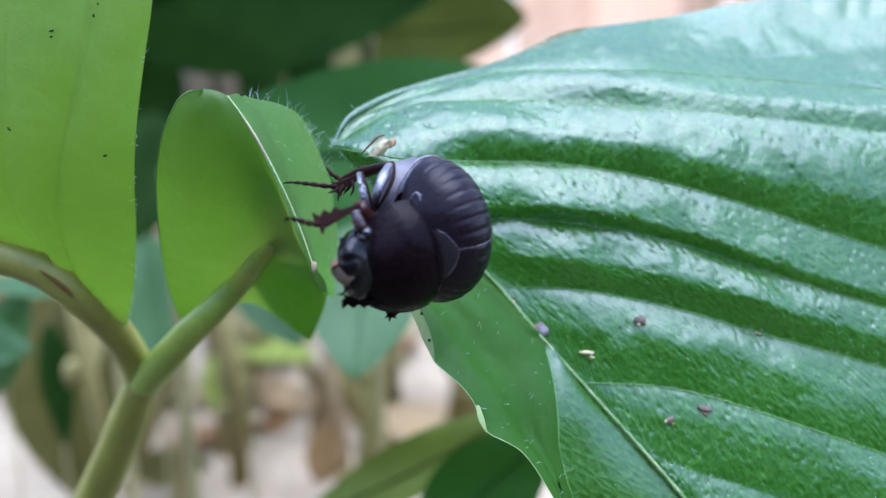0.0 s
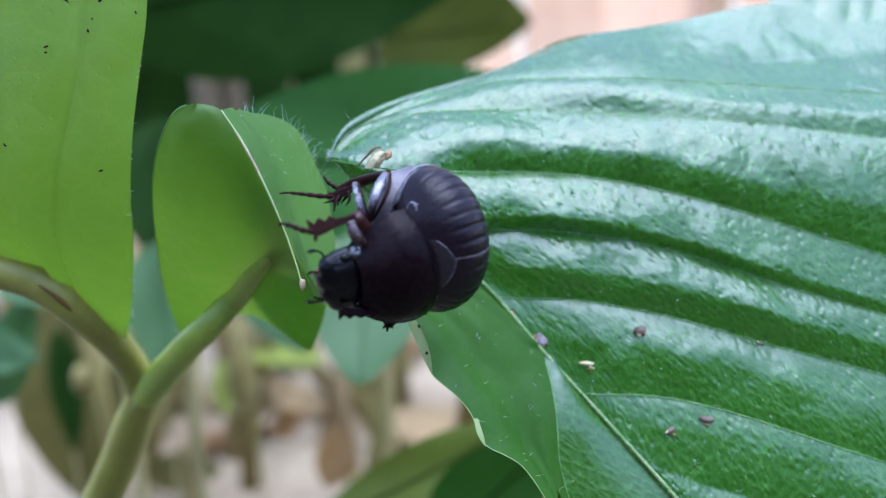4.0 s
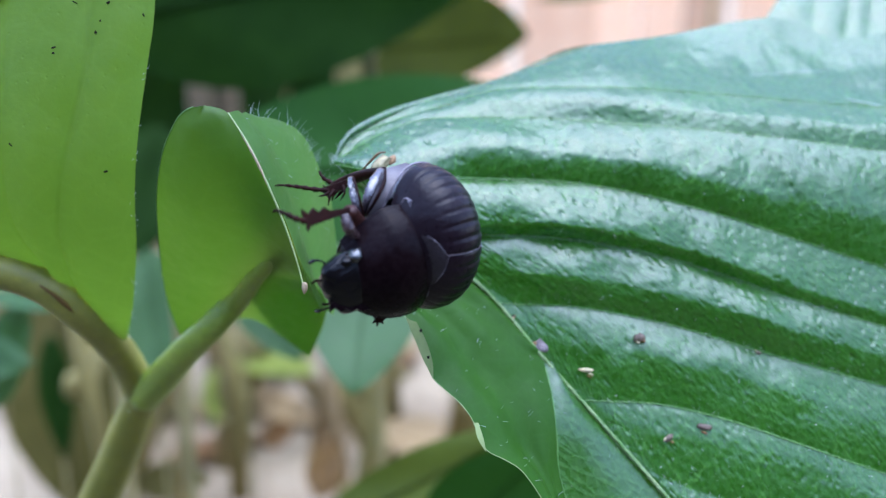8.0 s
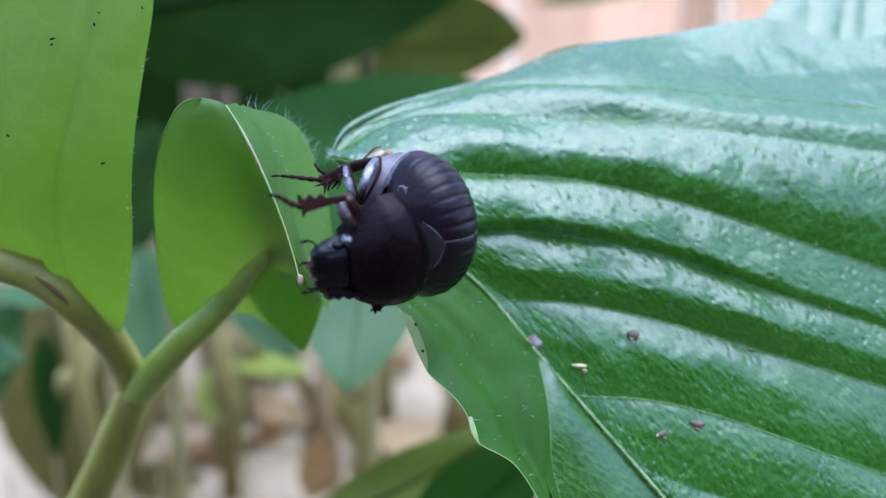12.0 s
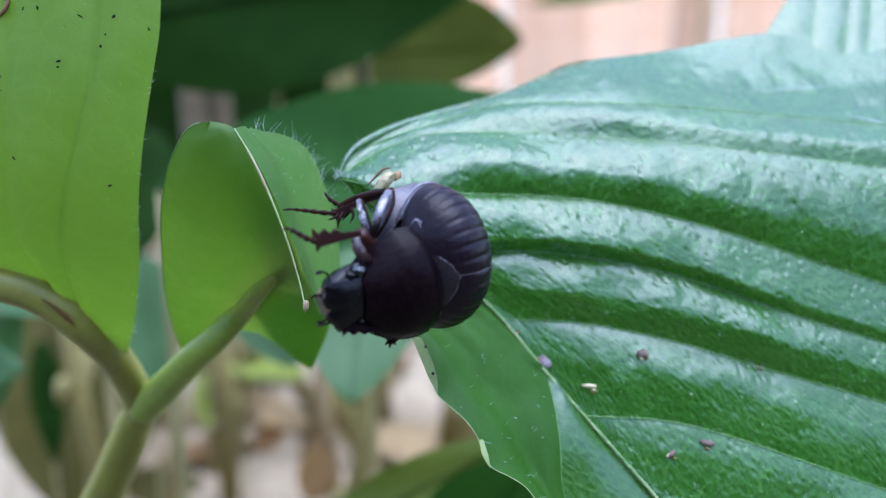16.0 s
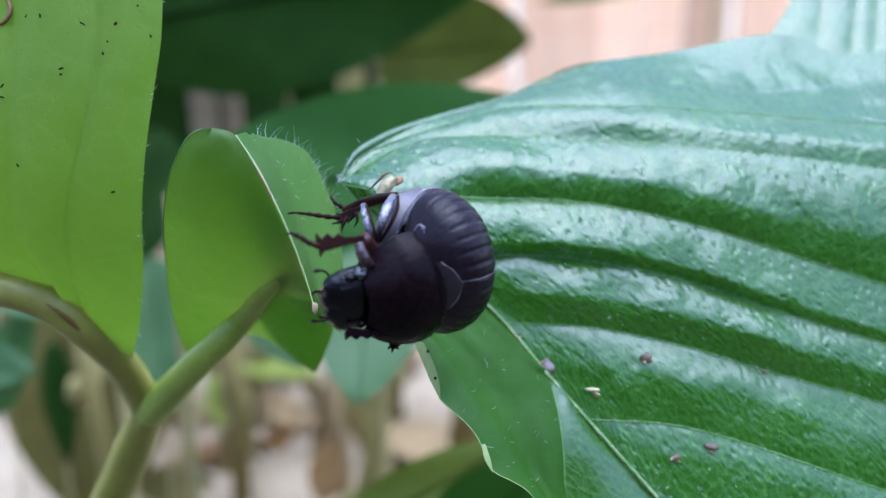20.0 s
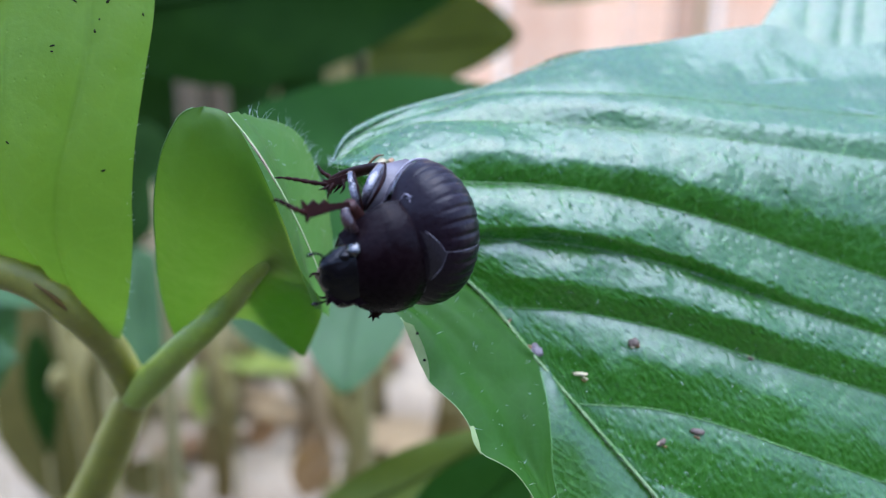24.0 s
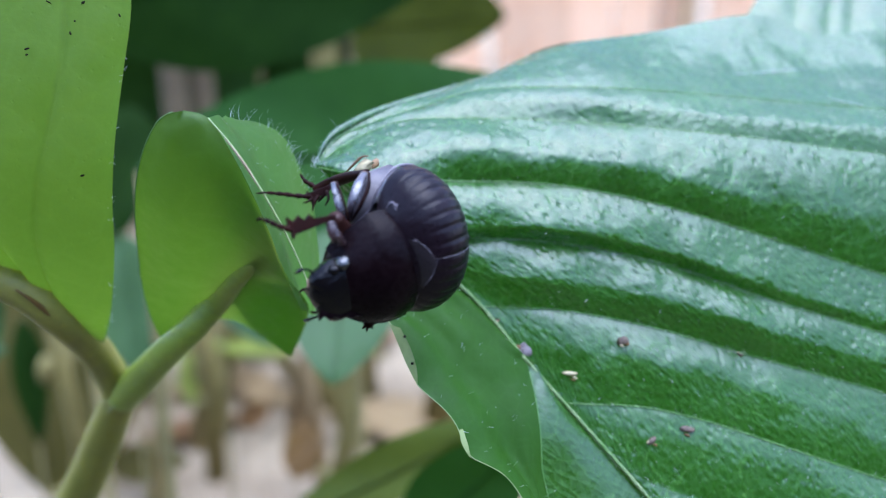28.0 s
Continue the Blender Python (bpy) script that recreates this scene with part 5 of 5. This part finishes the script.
limb("tarsus", [(7.52, -4.25, -0.09), (8.19, -4.64, -0.41), (8.64, -5.04, -0.86), (9.03, -5.27, -1.44), (9.29, -5.18, -1.55)], [0.22, 0.19, 0.17, 0.14, 0.06], M_LEG, shin, 30, 7, KNEE, beads=5)
limb("middle_femur", [(2.82, -2.42, -1.54), (3.15, -3.68, -1.47), (3.00, -4.67, -2.13), (2.53, -5.07, -3.32)], [0.2, 0.32, 0.34, 0.24], M_FEMUR, None, 20, 14, flat=TILT)
limb("femur_edge", [(2.89, -2.71, -0.97), (3.02, -3.96, -1.04), (2.89, -4.86, -1.67), (2.54, -5.20, -2.89)], [0.09, 0.1, 0.1, 0.08], M_LEG, None, 16, 6)
mid = toothed("middle_tibia", (1.89, -4.70, -4.02), (4.14, -4.07, -4.35), 0.62, 0.4, 3, M_LEG, FACE, (1.89, -4.70, -4.02))
limb("tarsus", [(3.89, -4.16, -4.26), (4.79, -4.35, -4.61), (5.73, -4.54, -5.48), (6.52, -4.57, -6.56), (7.10, -4.59, -6.90)], [0.2, 0.17, 0.15, 0.11, 0.05], M_LEG, mid, 36, 7, (1.89, -4.70, -4.02), beads=6)
limb("spur", [(3.67, -4.24, -3.92), (4.16, -3.92, -3.67), (4.45, -3.33, -3.53)], [0.15, 0.12, 0.03], M_LEG, mid, 10, 7, (1.89, -4.70, -4.02))
limb("spur", [(3.02, -4.49, -3.68), (3.22, -4.06, -3.21), (3.57, -3.63, -3.19)], [0.14, 0.11, 0.03], M_LEG, mid, 10, 7, (1.89, -4.70, -4.02))
limb("spur", [(4.00, -4.12, -4.04), (4.53, -4.04, -3.92), (4.86, -3.99, -4.09)], [0.13, 0.1, 0.03], M_LEG, mid, 10, 7, (1.89, -4.70, -4.02))
limb("flank_plate", [(1.81, -1.51, -3.14), (0.96, -2.92, -2.62), (-0.43, -3.95, -2.85), (-2.65, -4.40, -3.82)], [0.25, 1.0, 1.35, 0.7], M_FLANK, None, 24, 18, label="lilac-grey side plate under the wing case", flat=TILT, thin=0.45)
limb("plate_rim", [(1.92, -1.84, -2.50), (0.91, -2.88, -1.69), (-0.15, -3.83, -1.69), (-1.52, -4.65, -2.83)], [0.05, 0.07, 0.08, 0.05], M_RIM, None, 20, 6)
limb("hind_femur", [(2.47, -2.52, -2.01), (2.20, -3.91, -1.56), (1.35, -4.77, -2.00), (0.08, -5.15, -3.23)], [0.22, 0.36, 0.4, 0.28], M_FEMUR, None, 24, 18, flat=TILT, thin=0.5)
limb("femur_edge", [(2.41, -2.65, -1.55), (1.76, -3.86, -1.03), (0.81, -4.78, -1.46), (-0.04, -5.26, -2.72)], [0.1, 0.14, 0.15, 0.1], M_LEG, None, 18, 7)
limb("hind_tibia", [(-0.94, -4.45, -4.80), (-0.31, -3.58, -7.23), (0.36, -2.77, -9.08), (1.24, -2.19, -9.91)], [0.3, 0.42, 0.5, 0.42], M_LEG, None, 20, 10)
limb("hind_spur", [(0.24, -2.35, -9.43), (0.80, -1.81, -9.47), (1.33, -1.35, -9.54)], [0.18, 0.14, 0.03], M_LEG)
limb("hind_spur", [(0.67, -2.22, -9.61), (1.49, -1.87, -9.27), (1.75, -1.38, -9.18)], [0.18, 0.14, 0.03], M_LEG)
limb("hind_tarsus", [(0.87, -2.08, -10.27), (0.91, -2.23, -10.99), (1.16, -2.49, -11.89), (1.14, -2.86, -12.69)], [0.2, 0.18, 0.15, 0.07], M_LEG, None, 24, 7, beads=4)
toothed("front_tibia", (3.78, 3.25, 1.36), (6.76, 2.37, 0.50), 0.6, 0.45, 4, M_CHITIN, FACE, (3.78, 3.25, 1.36))
limb("middle_tibia", [(2.20, 4.12, 0.19), (2.79, 4.61, 0.10), (3.18, 4.97, 0.05)], [0.5, 0.5, 0.4], M_LEG)
limb("foot_spur", [(3.12, 4.89, 0.05), (3.53, 5.17, -0.05)], [0.2, 0.03], M_LEG, None, 6)
limb("foot_spur", [(3.10, 4.93, 0.08), (3.32, 5.42, 0.20)], [0.2, 0.03], M_LEG, None, 6)
limb("foot_spur", [(3.02, 4.90, 0.11), (2.83, 5.24, 0.39)], [0.2, 0.03], M_LEG, None, 6)


# ---- what moves ----
def motions():
    # the beetle's shifts, fitted to the camera's view: seconds, mm right and up, degrees of turn
    shifts = [
        (0, 0.27, -0.69, 0), (0.5, 0.19, -0.49, 0), (1, 0.02, -0.20, 0), (1.5, 0.15, -0.34, 0), (2, 0.12, -0.30, 0), (2.5, 0.02, -0.14, 0),
        (3, 0.08, -0.18, 0), (3.5, 0.42, -0.39, 0), (5.5, 0.00, 0.00, 0), (6, -0.32, 0.32, -1), (6.5, -0.32, 0.08, -1), (7, -0.45, 0.12, -0.8),
        (7.5, -0.57, 0.20, -1.3), (8, -0.45, 0.16, -1.2), (8.5, -0.57, 0.12, -0.8), (9, -0.41, 0.16, -0.9), (9.5, -0.41, 0.20, -0.8), (10, -0.36, 0.16, -1.8),
        (10.5, -0.36, 0.28, -1.2), (11, -0.36, 0.36, -0.6), (11.5, -0.53, 0.41, -1.6), (12, -0.41, 0.53, 0.4), (12.5, 0.32, 0.16, 0.8), (14.5, 0.24, -0.32, 2.9),
        (15, 0.04, 0.00, 3), (15.5, -0.36, 0.00, 2.4), (16, -0.20, -0.04, 0.8), (16.5, -0.20, 0.04, 0.6), (17, -0.08, -0.04, 0.9), (17.5, 0.12, -0.08, 0.3),
        (18, -0.12, -0.04, 0.3), (18.5, -0.49, 0.45, -0.7), (19, -0.12, 0.04, -1), (19.5, 0.04, -0.04, -0.8), (20, 0.00, 0.00, -0.2), (20.5, -0.16, 0.04, -0.6),
        (21, -0.16, 0.04, -1), (21.5, -0.12, 0.08, -1.3), (23.5, -0.24, 0.41, -1.6), (24, -0.53, 0.73, -2), (24.5, -0.32, 0.41, -2.3), (25, -0.61, 0.73, -1.3),
        (25.5, -0.45, 0.45, -0.6), (26, -0.41, 0.45, -0.6), (26.5, -0.45, 0.49, -0.1), (27, -0.41, 0.57, -0.6), (27.5, -0.36, 0.53, -0.2), (28, -0.28, 0.57, 0.9),
    ]
    walk(beetle, [(t, BASE @ Matrix.Translation((x / 1000, y / 1000, 0)) @ BEETLE @ Matrix.Rotation(radians(a), 4, BEETLE.to_3x3().inverted() @ Vector((0, 0, 1)))) for t, x, y, a in shifts])
    # its head nods (up) and swings (to its left)
    raised, peering, level, drawn, tucked = (-52, 1, 0.4, -0.7), (-46, 1, 1.1, -0.7), (0, 0, 0.05, 0), (0, 0, -0.1, 0.1), (-3, 12, -0.5, 0.25, 0.9)
    nods = [(0, raised), (0.5, raised), (1, (-44, 1, 0.4, -0.6)), (1.5, drawn), (3.5, drawn), (5.5, (0, 3, -0.15, 0.2, 0.2)), (6, (-1, 6, -0.15, 0.2, 0.5)), (7, tucked), (11.5, tucked), (12, (-6, 3, -0.1, 0.4, 0.2)),
            (12.5, (-30, 2, 0.2, 0.2)), (14.5, peering), (15.5, peering), (16, (-18, 0, 0.3, 0)), (16.5, (-5, 0, 0, 0)), (17, level), (21, level), (21.5, (0, 1, -0.1, 0)), (23.5, tucked), (28, tucked)]
    walk(head, [(t, Matrix.Translation(mm((HEAD_AT[0] + x, HEAD_AT[1] + y, HEAD_AT[2] + (z[0] if z else 0)))) @ pose(0, 0, 0, 0, a + 3, b + 6)) for t, (a, b, x, y, *z) in nods])
    # the near front shin reaches and feels about
    to_view = BEETLE.to_3x3().inverted() @ Vector((0, 0, 1))
    reach = [(0, 14), (1, 13), (1.5, 9), (3.5, 9), (5.5, 6), (6, -8), (6.5, 2), (7, 6), (9, 6), (11, 4), (12, 2), (12.5, 0), (14.5, -4), (15.5, -2), (17, 1), (19, 0), (21.5, 0), (23.5, 4), (25, 3), (28, 4)]
    walk(shin, [(t, Matrix.Translation(mm(KNEE)) @ Matrix.Rotation(radians(a), 4, to_view)) for t, a in reach])
    # the loose midrib of the curled leaf is pushed by the head
    turn = BASE.to_3x3().to_4x4()
    swing = [(0, -2), (1, -2), (2, 1), (3.5, 1), (5.5, -2), (6, 3), (7, 2), (8, 1), (9, -2), (10, -6), (11, -7), (11.5, -6), (12, 1), (12.5, 0), (14.5, 2), (17, 2.5), (20, 0), (21.5, -1), (23.5, -3), (24, -6), (25.5, -4), (28, -6.5)]
    walk(rib, [(t, Matrix.Translation(loc(PIVOT) - loc(CO)) @ turn @ Matrix.Rotation(radians(-a), 4, "Z") @ turn.transposed()) for t, a in swing])


motions()
